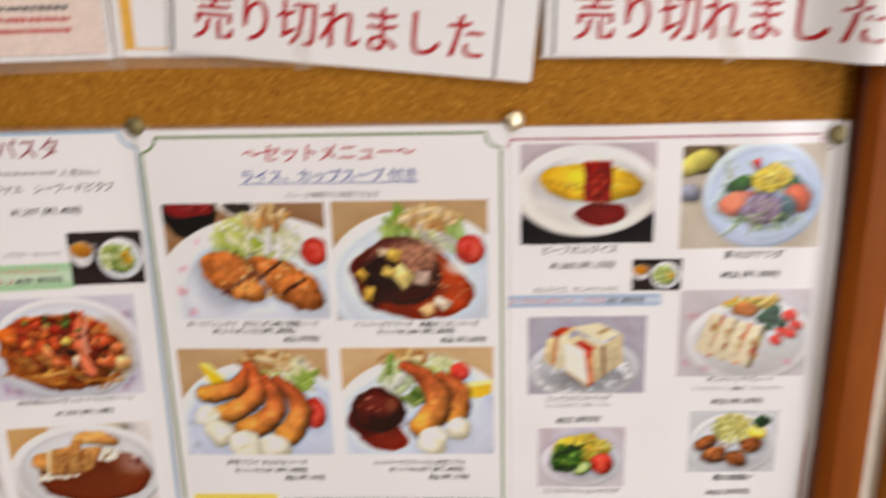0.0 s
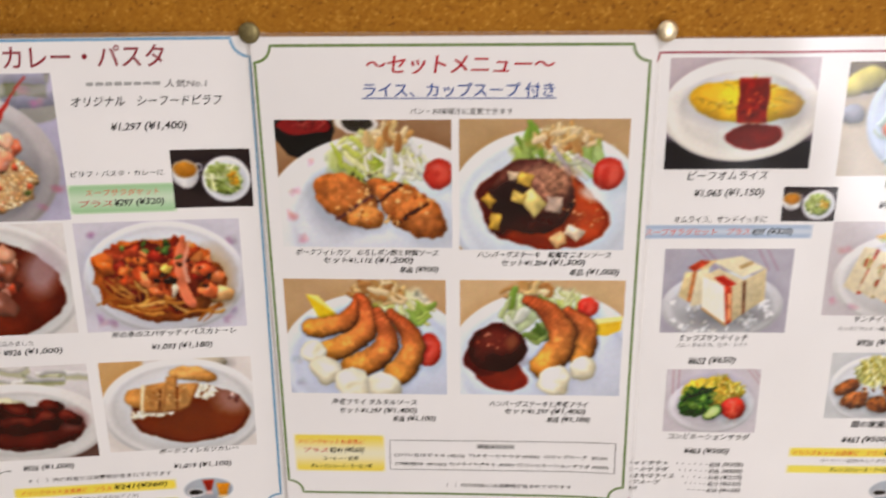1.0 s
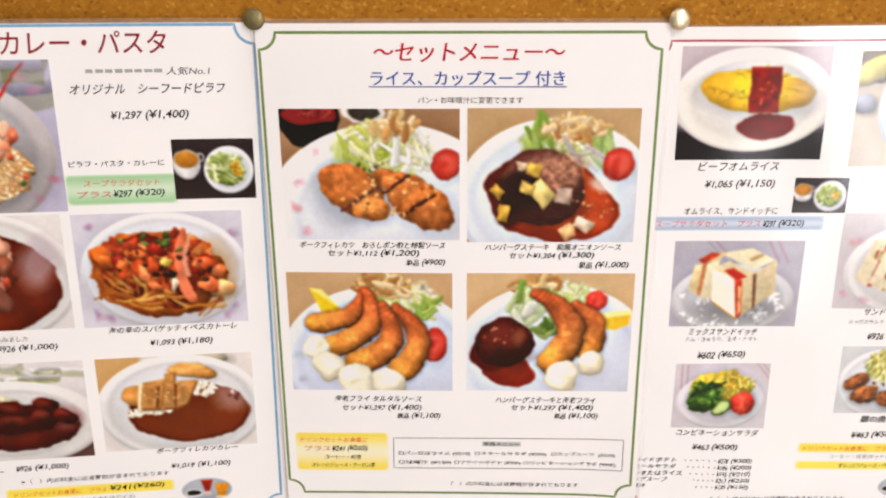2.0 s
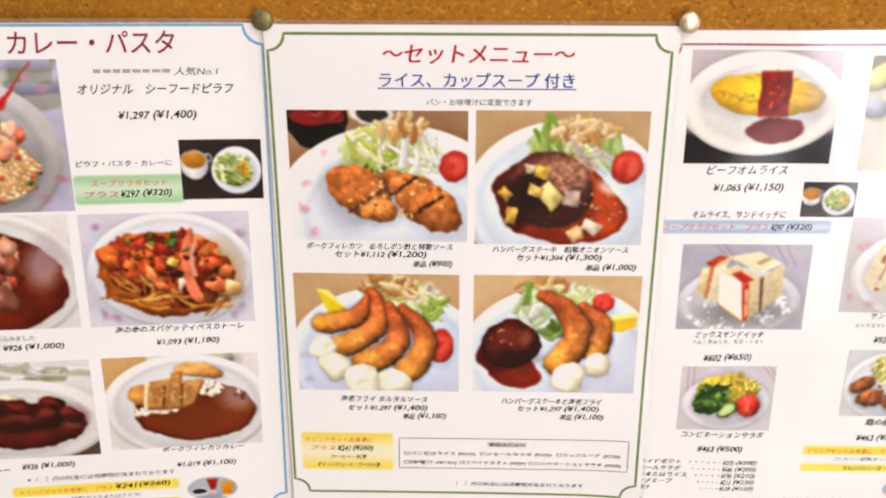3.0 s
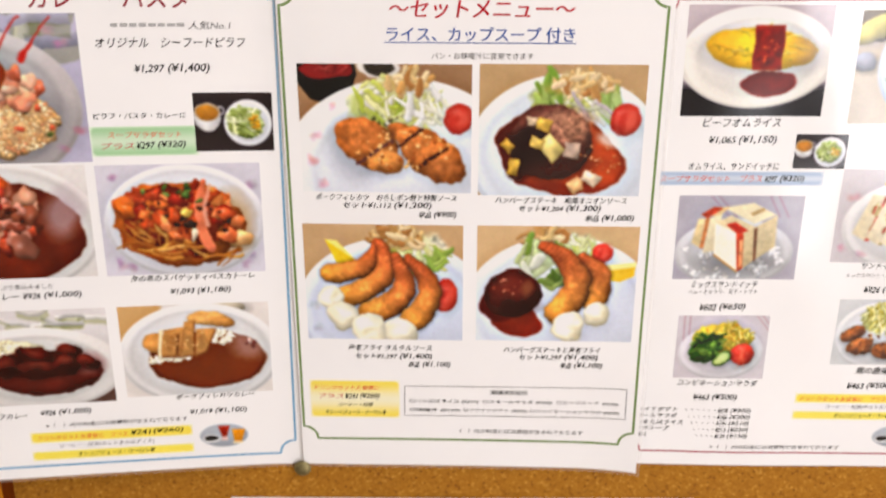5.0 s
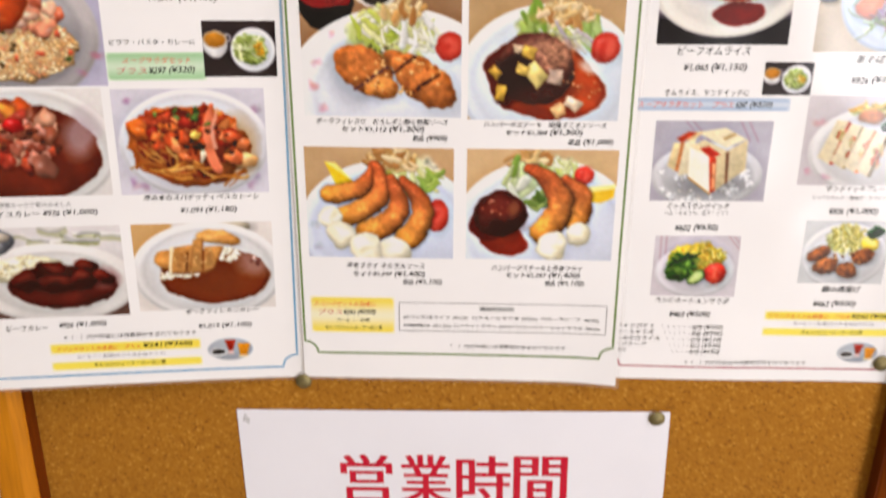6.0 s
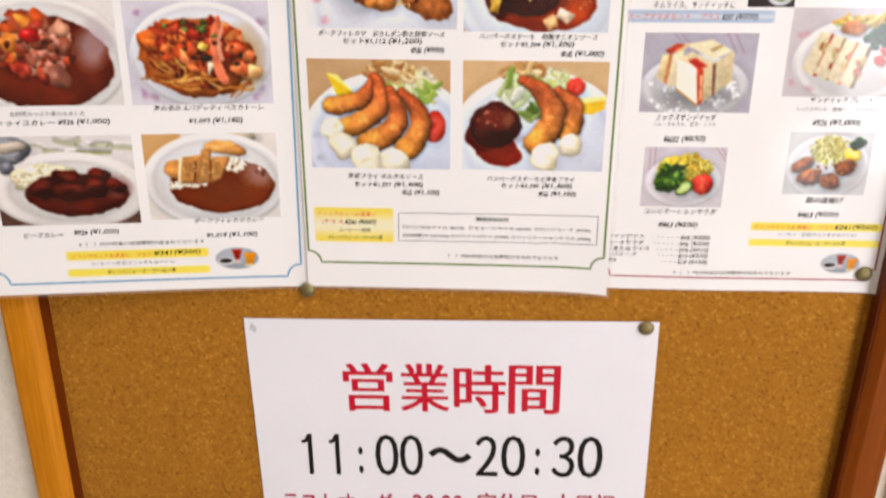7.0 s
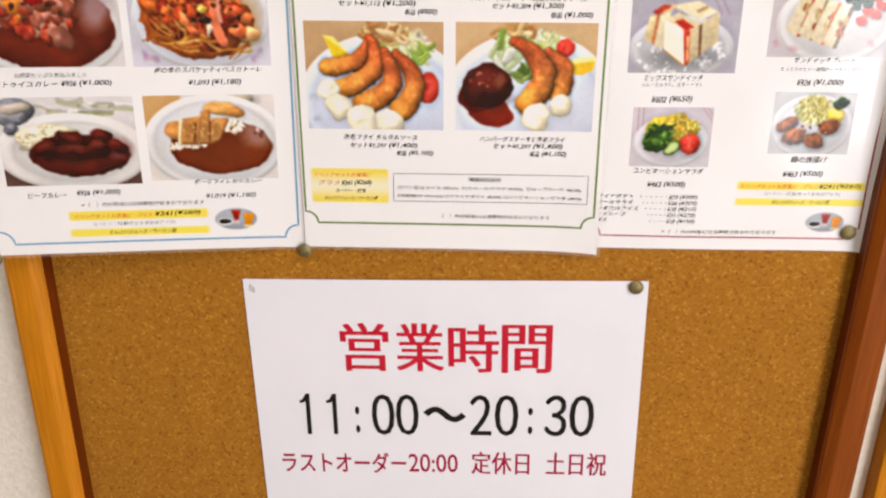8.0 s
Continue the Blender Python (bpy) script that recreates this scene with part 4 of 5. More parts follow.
def paint_sandwich(w, h):
    p = Picture(w, h, 8, (190, 186, 198))
    for k, x in enumerate((0.3, 0.36, 0.75, 0.82)):
        m = np.clip((0.004 - np.abs(p.x - x - 0.9 * (p.y - 0.05) * (1 if k < 2 else 0.6))) / p.px + 0.5, 0, 1)
        p.lay(m * 0.35 * (p.y / p.asp < 0.25), (170, 60, 84))
    p.plate(0.48, 0.68, 0.48, 0.3, (212, 212, 216), 0.8)
    p.bits(0.45, 0.72, 0.42, 0.22, 60, [(230, 230, 234), (196, 198, 204), (222, 224, 228), (210, 208, 206)], 0.02, 0.045, 0.1, 0.5, 0.1, 0.04)
    cream, face, crust = (238, 228, 198), (248, 242, 224), (206, 160, 104)
    p.drop_shadow(0.5, 0.8, 0.3, 0.1, 0, 0.7, (0.03, 0.0))
    p.poly([(0.36, 0.14), (0.60, 0.08), (0.79, 0.22), (0.62, 0.33)], cream, 0.06)
    p.poly([(0.64, 0.36), (0.80, 0.22), (0.81, 0.60), (0.66, 0.76)], (230, 214, 176), 0.07, 0.12)
    p.poly([(0.58, 0.20), (0.68, 0.14), (0.70, 0.17), (0.60, 0.24)], (206, 180, 134), 0.1)
    p.poly([(0.19, 0.24), (0.27, 0.14), (0.42, 0.13), (0.33, 0.25)], (232, 206, 160), 0.08)
    p.poly([(0.19, 0.22), (0.29, 0.13), (0.36, 0.15), (0.24, 0.27)], (222, 100, 66), 0.25)
    p.poly([(0.17, 0.27), (0.23, 0.27), (0.20, 0.62), (0.13, 0.56)], (242, 222, 176), 0.08, 0.1)
    p.poly([(0.23, 0.27), (0.27, 0.26), (0.23, 0.63), (0.20, 0.62)], (214, 150, 100), 0.2)
    p.poly([(0.26, 0.27), (0.36, 0.22), (0.32, 0.66), (0.23, 0.68)], (240, 228, 196), 0.06, 0.08)
    p.poly([(0.31, 0.32), (0.43, 0.23), (0.64, 0.37), (0.53, 0.47)], (234, 216, 178), 0.08)
    p.poly([(0.40, 0.34), (0.47, 0.31), (0.58, 0.41), (0.50, 0.46)], (226, 84, 62), 0.2)
    p.poly([(0.53, 0.46), (0.64, 0.36), (0.655, 0.76), (0.56, 0.88)], (228, 208, 168), 0.08, 0.12)
    p.poly([(0.48, 0.43), (0.545, 0.45), (0.565, 0.87), (0.52, 0.91)], (216, 92, 62), 0.25, 0.1)
    p.poly([(0.515, 0.52), (0.545, 0.52), (0.56, 0.84), (0.535, 0.88)], (238, 176, 130), 0.2)
    p.poly([(0.625, 0.39), (0.65, 0.37), (0.665, 0.76), (0.645, 0.78)], (150, 110, 84), 0.2)
    p.poly([(0.31, 0.32), (0.485, 0.44), (0.525, 0.91), (0.32, 0.70)], face, 0.03, 0.03)
    p.poly([(0.32, 0.69), (0.525, 0.90), (0.525, 0.925), (0.32, 0.715)], crust, 0.1)
    return p.done()


def paint_sandwich_plate(w, h):
    p = Picture(w, h, 9, (214, 208, 212))
    p.plate(0.55, 0.6, 0.5, 0.36, (228, 226, 226), 0.82)
    p.flowers([(0.08, 0.85), (0.86, 0.82), (0.1, 0.3), (0.2, 0.9)])
    p.strands(0.55, 0.16, 0.2, 0.05, 50, [(236, 204, 120), (226, 176, 84), (244, 220, 150)], 0.12, 0.012, 80, -20)
    p.lump(0.5, 0.22, 0.1, 0.06, (214, 150, 90), 0, 0.2, 0.3, 20)
    for k in range(4):
        x = 0.16 + 0.105 * k
        y = 0.26 + 0.045 * k
        p.poly([(x + 0.08, y), (x + 0.17, y + 0.02), (x + 0.07, y + 0.5), (x - 0.03, y + 0.42)], (238, 226, 196), 0.06, 0.06)
        p.poly([(x + 0.17, y + 0.02), (x + 0.2, y + 0.05), (x + 0.1, y + 0.5), (x + 0.07, y + 0.5)], ((214, 96, 76), (196, 176, 130), (222, 132, 84), (150, 130, 96))[k], 0.25, 0)
        p.strands(x + 0.13, y + 0.27, 0.04, 0.12, 16, [(240, 190, 150), (206, 80, 60), (236, 220, 170)], 0.06, 0.006, 40, 105)
    for cx, cy, r in ((0.85, 0.3, 0.06), (0.8, 0.47, 0.055), (0.9, 0.42, 0.05), (0.76, 0.58, 0.05), (0.86, 0.52, 0.045)):
        p.tomato(cx, cy, r, 30, 0.8)
    for k in range(16):
        p.lump(0.7 + p.rng.normal(0, 0.035), 0.33 + p.rng.normal(0, 0.05), 0.04, 0.035, (54, 104, 62), 0, 0.3, 0.4, 40, shadow=0.85)
    return p.done()


def paint_salad(w, h):
    p = Picture(w, h, 10, (214, 208, 214))
    for x in (0.07, 0.13, 0.86, 0.92):
        m = np.clip((0.005 - np.abs(p.x - x - (0.02 if x < 0.5 else 0.8) * p.y)) / p.px + 0.5, 0, 1)
        p.lay(m * 0.4 * (p.y / p.asp < 0.4), (176, 80, 96))
    p.plate(0.5, 0.58, 0.47, 0.34, (224, 222, 226), 0.78)
    p.lump(0.5, 0.38, 0.32, 0.2, (220, 196, 76), 0, 0.15, 0.2, 14, shadow=0.7)
    p.strands(0.55, 0.32, 0.28, 0.14, 90, [(240, 208, 90), (232, 176, 60), (206, 200, 90), (246, 226, 140)], 0.1, 0.011)
    p.lump(0.32, 0.55, 0.18, 0.15, (70, 116, 44), -20, 0.25, 0.35, 18, shadow=0.7)
    p.strands(0.36, 0.44, 0.17, 0.13, 60, [(60, 110, 36), (104, 152, 60), (44, 84, 34), (140, 178, 80)], 0.14, 0.013, 100, -25)
    p.bits(0.42, 0.55, 0.09, 0.07, 16, [(126, 170, 64), (80, 130, 46)], 0.02, 0.035)
    p.lump(0.74, 0.62, 0.13, 0.13, (230, 78, 54), 20, 0.05, 0.1, 12, gloss=0.25)
    for rot in (-10, 14):
        m, *_ = p.oval(0.74, 0.62, 0.012, 0.11, rot, 0.1, 8, 3)
        p.lay(m * 0.6, (240, 140, 104))
    p.lump(0.53, 0.68, 0.115, 0.075, (96, 136, 54), -35, 0.03, 0.1, 14)
    m, *_ = p.oval(0.53, 0.68, 0.098, 0.06, -35)
    p.lay(m, (190, 208, 132))
    m, *_ = p.oval(0.53, 0.68, 0.06, 0.03, -35, 0.1, 8, 6)
    p.lay(m, (212, 222, 160))
    return p.done()


def paint_fried_chicken(w, h):
    p = Picture(w, h, 11, (214, 216, 218))
    p.plate(0.5, 0.56, 0.5, 0.42, (226, 226, 228), 0.86)
    p.strands(0.5, 0.3, 0.2, 0.14, 150, [(240, 226, 150), (250, 240, 190), (226, 208, 110), (232, 232, 180)], 0.16, 0.01, 120, 90)
    p.lemon(0.78, 0.36, 0.11, 0.095, 30)
    for k in range(10):
        p.lump(0.82 + p.rng.normal(0, 0.05), 0.14 + p.rng.normal(0, 0.04), 0.045, 0.04, (70, 112, 66), 0, 0.35, 0.4, 30, shadow=0.9)
    for cx, cy, rx, ry, rot in ((0.2, 0.52, 0.13, 0.09, -25), (0.72, 0.56, 0.13, 0.1, -15), (0.3, 0.72, 0.15, 0.1, -10), (0.56, 0.78, 0.12, 0.105, 20)):
        p.lump(cx, cy, rx, ry, (168, 106, 52), rot, 0.16, 0.45, 26, shadow=0.5, gloss=0.08)
    p.bits(0.45, 0.66, 0.3, 0.12, 26, [(206, 150, 90), (120, 66, 30)], 0.01, 0.02)
    return p.done()


def paint_pilaf(w, h):
    p = Picture(w, h, 12, (196, 192, 214))
    p.strands(0.5, 0.3, 0.5, 0.4, 20, [(212, 208, 228), (180, 178, 204)], 0.4, 0.03)
    p.plate(0.42, 0.62, 0.56, 0.44, (204, 198, 200), 0.82)
    p.flowers([(0.92, 0.2), (0.95, 0.78), (0.88, 0.9), (0.85, 0.1)], (206, 150, 170))
    p.lump(0.45, 0.72, 0.4, 0.2, (230, 190, 140), 0, 0.12, 0.25, 30)
    p.bits(0.47, 0.72, 0.38, 0.19, 900, [(240, 212, 166), (232, 192, 136), (222, 172, 116), (246, 228, 192), (226, 160, 116)], 0.006, 0.013, 0.05, 0.3, 0.25, 0.06)
    p.bits(0.55, 0.7, 0.3, 0.14, 14, [(130, 106, 70), (110, 120, 70), (222, 114, 80)], 0.014, 0.024)
    p.bits(0.6, 0.5, 0.18, 0.09, 22, [(240, 160, 126), (246, 190, 160), (230, 130, 96)], 0.04, 0.06, 0.3)
    p.lump(0.36, 0.36, 0.24, 0.19, (226, 96, 24), 20, 0.08, 0.25, 14, gloss=0.2)
    p.lump(0.3, 0.4, 0.14, 0.09, (196, 72, 20), 20, 0.15, 0.3, 14, shadow=1)
    for x0 in (0.55, 0.7):
        d, t, s = p.arc([(x0, 0.3), (x0 + 0.06, 0.18), (x0 + 0.16, 0.02)], 0.02, 0.006)
        p.lay(p.soft(d, 0.01), (216, 70, 60))
    return p.done()


def paint_ratatouille(w, h):
    p = Picture(w, h, 13, (232, 228, 226))
    p.bits(0.2, 0.08, 0.3, 0.05, 5, [(240, 220, 130)], 0.03, 0.05, 0.1)
    p.plate(0.5, 0.55, 0.56, 0.42, (236, 232, 230), 0.9)
    p.lump(0.5, 0.6, 0.46, 0.32, (146, 58, 28), 0, 0.03, 0.12, 8, shadow=0.95, depth=0.14)
    m, u, v, d = p.oval(0.84, 0.42, 0.10, 0.15, 20, 0.1, 6, 22)
    p.lay(m * 0.7, (196, 176, 186))
    p.lump(0.14, 0.38, 0.2, 0.17, (240, 234, 222), 0, 0.12, 0.12, 40)
    p.bits(0.14, 0.38, 0.18, 0.14, 130, [(250, 246, 238), (228, 220, 204)], 0.01, 0.016, 0.1)
    p.lump(0.44, 0.42, 0.27, 0.21, (184, 92, 60), 0, 0.25, 0.3, 16, shadow=0.8)
    p.bits(0.45, 0.42, 0.25, 0.19, 46, [(214, 104, 46), (196, 66, 44), (232, 146, 62), (166, 96, 70), (184, 74, 52), (206, 150, 122)], 0.04, 0.075, 0.18, 0.4, 0.4, 0.16)
    p.bits(0.54, 0.52, 0.18, 0.14, 16, [(184, 108, 84), (206, 140, 120), (214, 96, 60), (160, 84, 62)], 0.035, 0.06, 0.25, 0.4, 0.4, 0.16)
    p.bits(0.42, 0.48, 0.2, 0.12, 9, [(110, 52, 34), (132, 68, 44)], 0.014, 0.03, 0.05)
    p.piece(0.44, 0.32, 0.06, 0.05, (206, 40, 34), 20, 0.4)
    p.piece(0.6, 0.72, 0.07, 0.09, (156, 96, 76), -20, 0.3)
    return p.done()


def paint_pasta(w, h):
    p = Picture(w, h, 14, (218, 215, 226))
    p.flowers([(0.08, 0.88), (0.16, 0.93), (0.92, 0.84), (0.88, 0.9), (0.94, 0.2), (0.1, 0.12)], (190, 150, 180))
    p.plate(0.52, 0.52, 0.50, 0.385, (232, 230, 235), 0.88, 0.97)
    m, *_ = p.oval(0.76, 0.56, 0.18, 0.22, 0, 0.1, 6, 20)
    p.lay(m * 0.75, (210, 172, 124))
    p.lump(0.48, 0.54, 0.40, 0.285, (206, 118, 48), 8, 0.08, 0.3, 20, shadow=0.8)
    noodle = [(222, 158, 72), (206, 130, 54), (232, 178, 96), (190, 104, 40), (214, 142, 62)]
    red = [(206, 92, 40), (222, 120, 54), (190, 70, 30), (228, 142, 76), (196, 84, 44)]
    p.bits(0.47, 0.5, 0.34, 0.2, 60, [(150, 62, 30), (176, 78, 38), (132, 48, 26), (196, 96, 48)], 0.04, 0.08, 0.1, 0.45, 0.4, 0.12)
    p.heap(0.28, 0.6, 0.15, 0.12, 18, noodle, 0.2, 0.009, 60, 40)
    p.heap(0.4, 0.76, 0.2, 0.05, 14, noodle + [(240, 182, 84)], 0.24, 0.010, 12, 30)
    p.heap(0.72, 0.82, 0.1, 0.03, 5, noodle, 0.18, 0.009, -30, 30)
    p.bits(0.5, 0.4, 0.28, 0.14, 40, red + [(178, 56, 30), (236, 142, 84), (150, 58, 32)], 0.03, 0.06, 0.18, 0.45, 0.4, 0.16)
    p.lump(0.15, 0.36, 0.07, 0.06, (222, 122, 54), 10, 0.15, 0.2, 14, shadow=0.85)
    d, t, s = p.arc([(0.64, 0.18), (0.56, 0.5), (0.67, 0.76)], 0.02, 0.036)
    p.lay(p.soft(d * (1 + 0.1 * p.fbm(20)), 0.04), np.array((238, 138, 96)) * (0.8 + 0.3 * p.fbm(14)[..., None] - 0.15 * s[..., None]))
    d, t, s = p.arc([(0.68, 0.2), (0.61, 0.4), (0.66, 0.55)], 0.012, 0.014)
    p.lay(p.soft(d, 0.012) * 0.8, (236, 176, 150))
    for cx, cy, rx, ry, rot, c in ((0.86, 0.68, 0.075, 0.055, 10, (236, 186, 128)), (0.82, 0.52, 0.06, 0.05, 60, (228, 136, 80)), (0.77, 0.46, 0.05, 0.05, 0, (218, 104, 54)), (0.78, 0.66, 0.05, 0.06, 0, (226, 124, 70)),
                                   (0.16, 0.4, 0.06, 0.05, 30, (222, 120, 44)), (0.52, 0.44, 0.04, 0.035, 0, (222, 180, 84)), (0.57, 0.62, 0.025, 0.045, 0, (234, 206, 176)),
                                   (0.54, 0.54, 0.035, 0.03, 0, (74, 42, 26)), (0.46, 0.66, 0.05, 0.03, 30, (212, 116, 60))):
        p.piece(cx, cy, rx, ry, c, rot, 0.35, 0.3, 0.6, under=0.3)
    p.bits(0.45, 0.26, 0.25, 0.07, 9, [(104, 122, 54), (134, 150, 74), (84, 104, 46)], 0.014, 0.028)
    p.bits(0.55, 0.5, 0.25, 0.18, 14, [(70, 38, 24), (104, 56, 28)], 0.010, 0.02)
    return p.done()


def paint_beef_curry(w, h):
    p = Picture(w, h, 15, (226, 222, 222))
    p.lay(np.clip((p.y / p.asp - 0.78 + 0.06 * p.x) * 20, 0, 1), (124, 94, 84))
    p.strands(0.6, 0.12, 0.35, 0.06, 10, [(218, 216, 220), (234, 230, 230)], 0.2, 0.014, 20)
    p.plate(0.52, 0.62, 0.56, 0.31, (230, 226, 224), 0.78)
    p.lump(0.12, 0.16, 0.17, 0.1, (150, 152, 160), -6, 0.05, 0.2, 8, shadow=0.8, gloss=0.4)
    p.lump(0.15, 0.12, 0.12, 0.04, (206, 196, 184), -6, 0.05, 0.1, 8, shadow=1)
    p.lump(0.1, 0.34, 0.05, 0.05, (140, 140, 150), 0, 0.05, 0.2, 8, gloss=0.3)
    p.lump(0.36, 0.46, 0.24, 0.11, (236, 226, 196), 0, 0.15, 0.1, 30, shadow=0.85)
    p.bits(0.36, 0.45, 0.22, 0.09, 140, [(246, 238, 214), (228, 214, 176), (238, 226, 190)], 0.01, 0.016, 0.1)
    p.lump(0.57, 0.66, 0.36, 0.17, (124, 48, 34), 0, 0.06, 0.2, 8, shadow=0.88, depth=0.14)
    m, *_ = p.oval(0.86, 0.58, 0.1, 0.09, 20, 0.1, 6, 12)
    p.lay(m * 0.6, (170, 112, 110))
    for cx, cy, rx, ry, rot in ((0.33, 0.58, 0.11, 0.075, -10), (0.53, 0.48, 0.1, 0.07, 15), (0.54, 0.62, 0.15, 0.06, 0), (0.74, 0.45, 0.09, 0.065, 20), (0.72, 0.57, 0.1, 0.07, 0), (0.84, 0.55, 0.08, 0.05, 30)):
        p.lump(cx, cy, rx, ry, (108, 38, 28), rot, 0.3, 0.6, 10, shadow=0.6)
        m, *_ = p.oval(cx - 0.01, cy - 0.04, rx * 0.55, ry * 0.4, rot, 0.4, 14, 8)
        p.lay(m * 0.5, (176, 92, 70))
        m, *_ = p.oval(cx + 0.02, cy + 0.06, rx * 0.6, ry * 0.35, rot, 0.4, 14, 8)
        p.lay(m * 0.6, (70, 22, 16))
    return p.done()


def paint_cutlet_curry(w, h):
    p = Picture(w, h, 16, (232, 226, 222))
    p.lay(np.clip((0.3 - p.x) * 30, 0, 1) * np.clip((0.4 - p.y / p.asp) * 30, 0, 1), (222, 182, 126))
    p.lump(0.72, 0.04, 0.12, 0.06, (206, 196, 176), 0, 0, 0.1, 8)
    p.plate(0.52, 0.56, 0.55, 0.4, (232, 230, 230), 0.86)
    m, u, v, d = p.oval(0.565, 0.61, 0.40, 0.225, 2, 0.02, 6, 2.2)
    m = m * np.clip((0.955 - p.y / p.asp) * 40, 0, 1)
    p.lay(m, np.array((158, 76, 26)) * (0.94 + 0.14 * (p.fbm(5) - 0.5))[..., None])
    p.shade(m * np.exp(-((d - 0.97) / 0.04) ** 2), 0.82)
    m2, *_ = p.oval(0.86, 0.42, 0.13, 0.13, 40, 0.15, 6, 22)
    p.lay(m2 * m * 0.75, (190, 150, 144))
    p.bits(0.84, 0.45, 0.06, 0.03, 5, [(206, 176, 168), (150, 92, 84)], 0.012, 0.022)
    rice = [(250, 246, 232), (238, 228, 204), (246, 240, 222)]
    p.bits(0.31, 0.575, 0.14, 0.035, 70, rice, 0.009, 0.018, 0.05, 0.4, 0.25, 0.1)
    p.bits(0.22, 0.6, 0.06, 0.03, 16, rice, 0.01, 0.018, 0.05, 0.4, 0.25, 0.1)
    p.bits(0.66, 0.37, 0.09, 0.045, 60, rice, 0.012, 0.022, 0.05, 0.3, 0.15, 0.05)
    p.lump(0.59, 0.16, 0.135, 0.062, (226, 176, 108), 6, 0.08, 0.2, 24, shadow=0.8)
    p.lump(0.68, 0.21, 0.09, 0.045, (218, 164, 96), 14, 0.08, 0.2, 24, shadow=0.85)
    tan = (218, 162, 94)
    p.lump(0.235, 0.41, 0.07, 0.085, tan, 100, 0.06, 0.2, 24, shadow=0.8)
    p.poly([(0.26, 0.27), (0.285, 0.265), (0.255, 0.54), (0.235, 0.54)], (246, 226, 184), 0.06)
    for q in ([(0.29, 0.27), (0.425, 0.24), (0.385, 0.56), (0.255, 0.55)], [(0.43, 0.19), (0.495, 0.165), (0.475, 0.55), (0.39, 0.56)], [(0.505, 0.27), (0.635, 0.265), (0.56, 0.51), (0.485, 0.56)]):
        p.poly([(x + 0.006, y + 0.02) for x, y in q], (150, 94, 48), 0.1, 0.0, 30, 3)
        p.poly(q, tan, 0.16, 0.10, 26, 3)
    p.poly([(0.375, 0.32), (0.39, 0.32), (0.37, 0.55), (0.355, 0.55)], (128, 78, 40), 0.1, 0.0, 30, 3)
    p.bits(0.43, 0.38, 0.16, 0.08, 30, [(236, 190, 124), (196, 136, 74)], 0.006, 0.012, 0.05, 0.3, 0.1, 0.02)
    return p.done()


def paint_drinks(w, h):
    p = Picture(w, h, 17, (250, 250, 250))
    p.plate(0.5, 0.5, 0.47, 0.27, (196, 200, 208), 0.9)
    m, *_ = p.oval(0.26, 0.62, 0.17, 0.09)
    p.lay(m, (240, 240, 240))
    p.lump(0.26, 0.6, 0.13, 0.05, (40, 28, 26), 0, 0, 0.1, 6, shadow=0.8)
    p.poly([(0.4, 0.14), (0.62, 0.14), (0.55, 0.56), (0.47, 0.56)], (206, 74, 44), 0.15, 0.2)
    p.poly([(0.46, 0.56), (0.56, 0.56), (0.58, 0.7), (0.44, 0.7)], (226, 196, 190), 0.05)
    p.poly([(0.66, 0.28), (0.92, 0.3), (0.84, 0.76), (0.7, 0.76)], (246, 174, 50), 0.1, 0.1)
    p.poly([(0.68, 0.76), (0.86, 0.76), (0.88, 0.84), (0.66, 0.84)], (240, 220, 180), 0.05)
    return p.done()


def cut_out(pic):
    """Keeps the oval of a picture that is printed without its corners."""
    ny, nx = pic.shape[0] - 1, pic.shape[1] - 1
    y, x = np.mgrid[0:1:ny * 1j, 0:1:nx * 1j]
    return np.hypot((x - 0.5) / 0.5, (y - 0.5) / 0.5) < 1.0


# ---------------------------------------------------------------- the middle menu sheet
def ripple(x, z, a, px, pz, ph):
    return a * math.sin(x / px + ph) * math.cos(z / pz + ph * 1.7)


def bow_middle(x, z):
    # lies flat, its lower right corner and right edge curl off a little
    curl = 5.0 * max(0.0, (x + 10) / 45) ** 2 * max(0.0, (1180 - z) / 100)
    return 3.9 + ripple(x, z, 0.35, 34, 60, 0.6) + min(curl, 6.0)


def bow_left(x, z):
    # bends forward over the frame
    d = max(0.0, -183 - x)
    return 2.1 + 0.16 * d * d / (d + 14) + ripple(x, z, 0.3, 40, 55, 2.0)


def bow_right(x, z):
    # rises against the rail at its outer edge
    return 1.9 + ripple(x, z, 0.55, 26, 42, 1.1) + ripple(x, z, 0.4, 12, 20, 0.3) + max(0.2, min(1.0, (z - 1090) / 250)) * min(14.5, 10.0 * (max(0.0, x - 206.0) / 9.0) ** 2)


SET = "menu sheets pinned on the board"
mid = Sheet("menu_sheet", "laminated set menu sheet with green border and four food photos", "menu", SET, (-73.5, 1229.0), (208, 296), 0.6, bow_middle, PAPER, 2.2)
mid.stroke("border_line", notched(-176.0, 27.0, 1100.0, 1372.5, 8.5, 0.6), 1.5, 0.08, INKS["green"], True)
mid.text("～セットメニュー～", -120, -22, 1362.5, 9.5, "red", 0.15, 0.03, "heading")
mid.text("ライス、カップスープ 付き", -121, -22, 1349.5, 7.6, "blue", 0, 0.022, "heading")
mid.stroke("underline", [(-122, 1344.6), (-21, 1345.6)], 0.55, 0.2, INKS["blue"])
mid.text("パン・お味噌汁に変更できます", -97, -43, 1338.3, 3.5, "grey", name="note")
mid.photo("photo of breaded pork cutlet with shredded cabbage and tomato", -169, -75, 1261.3, 1333.2, paint_cutlet)
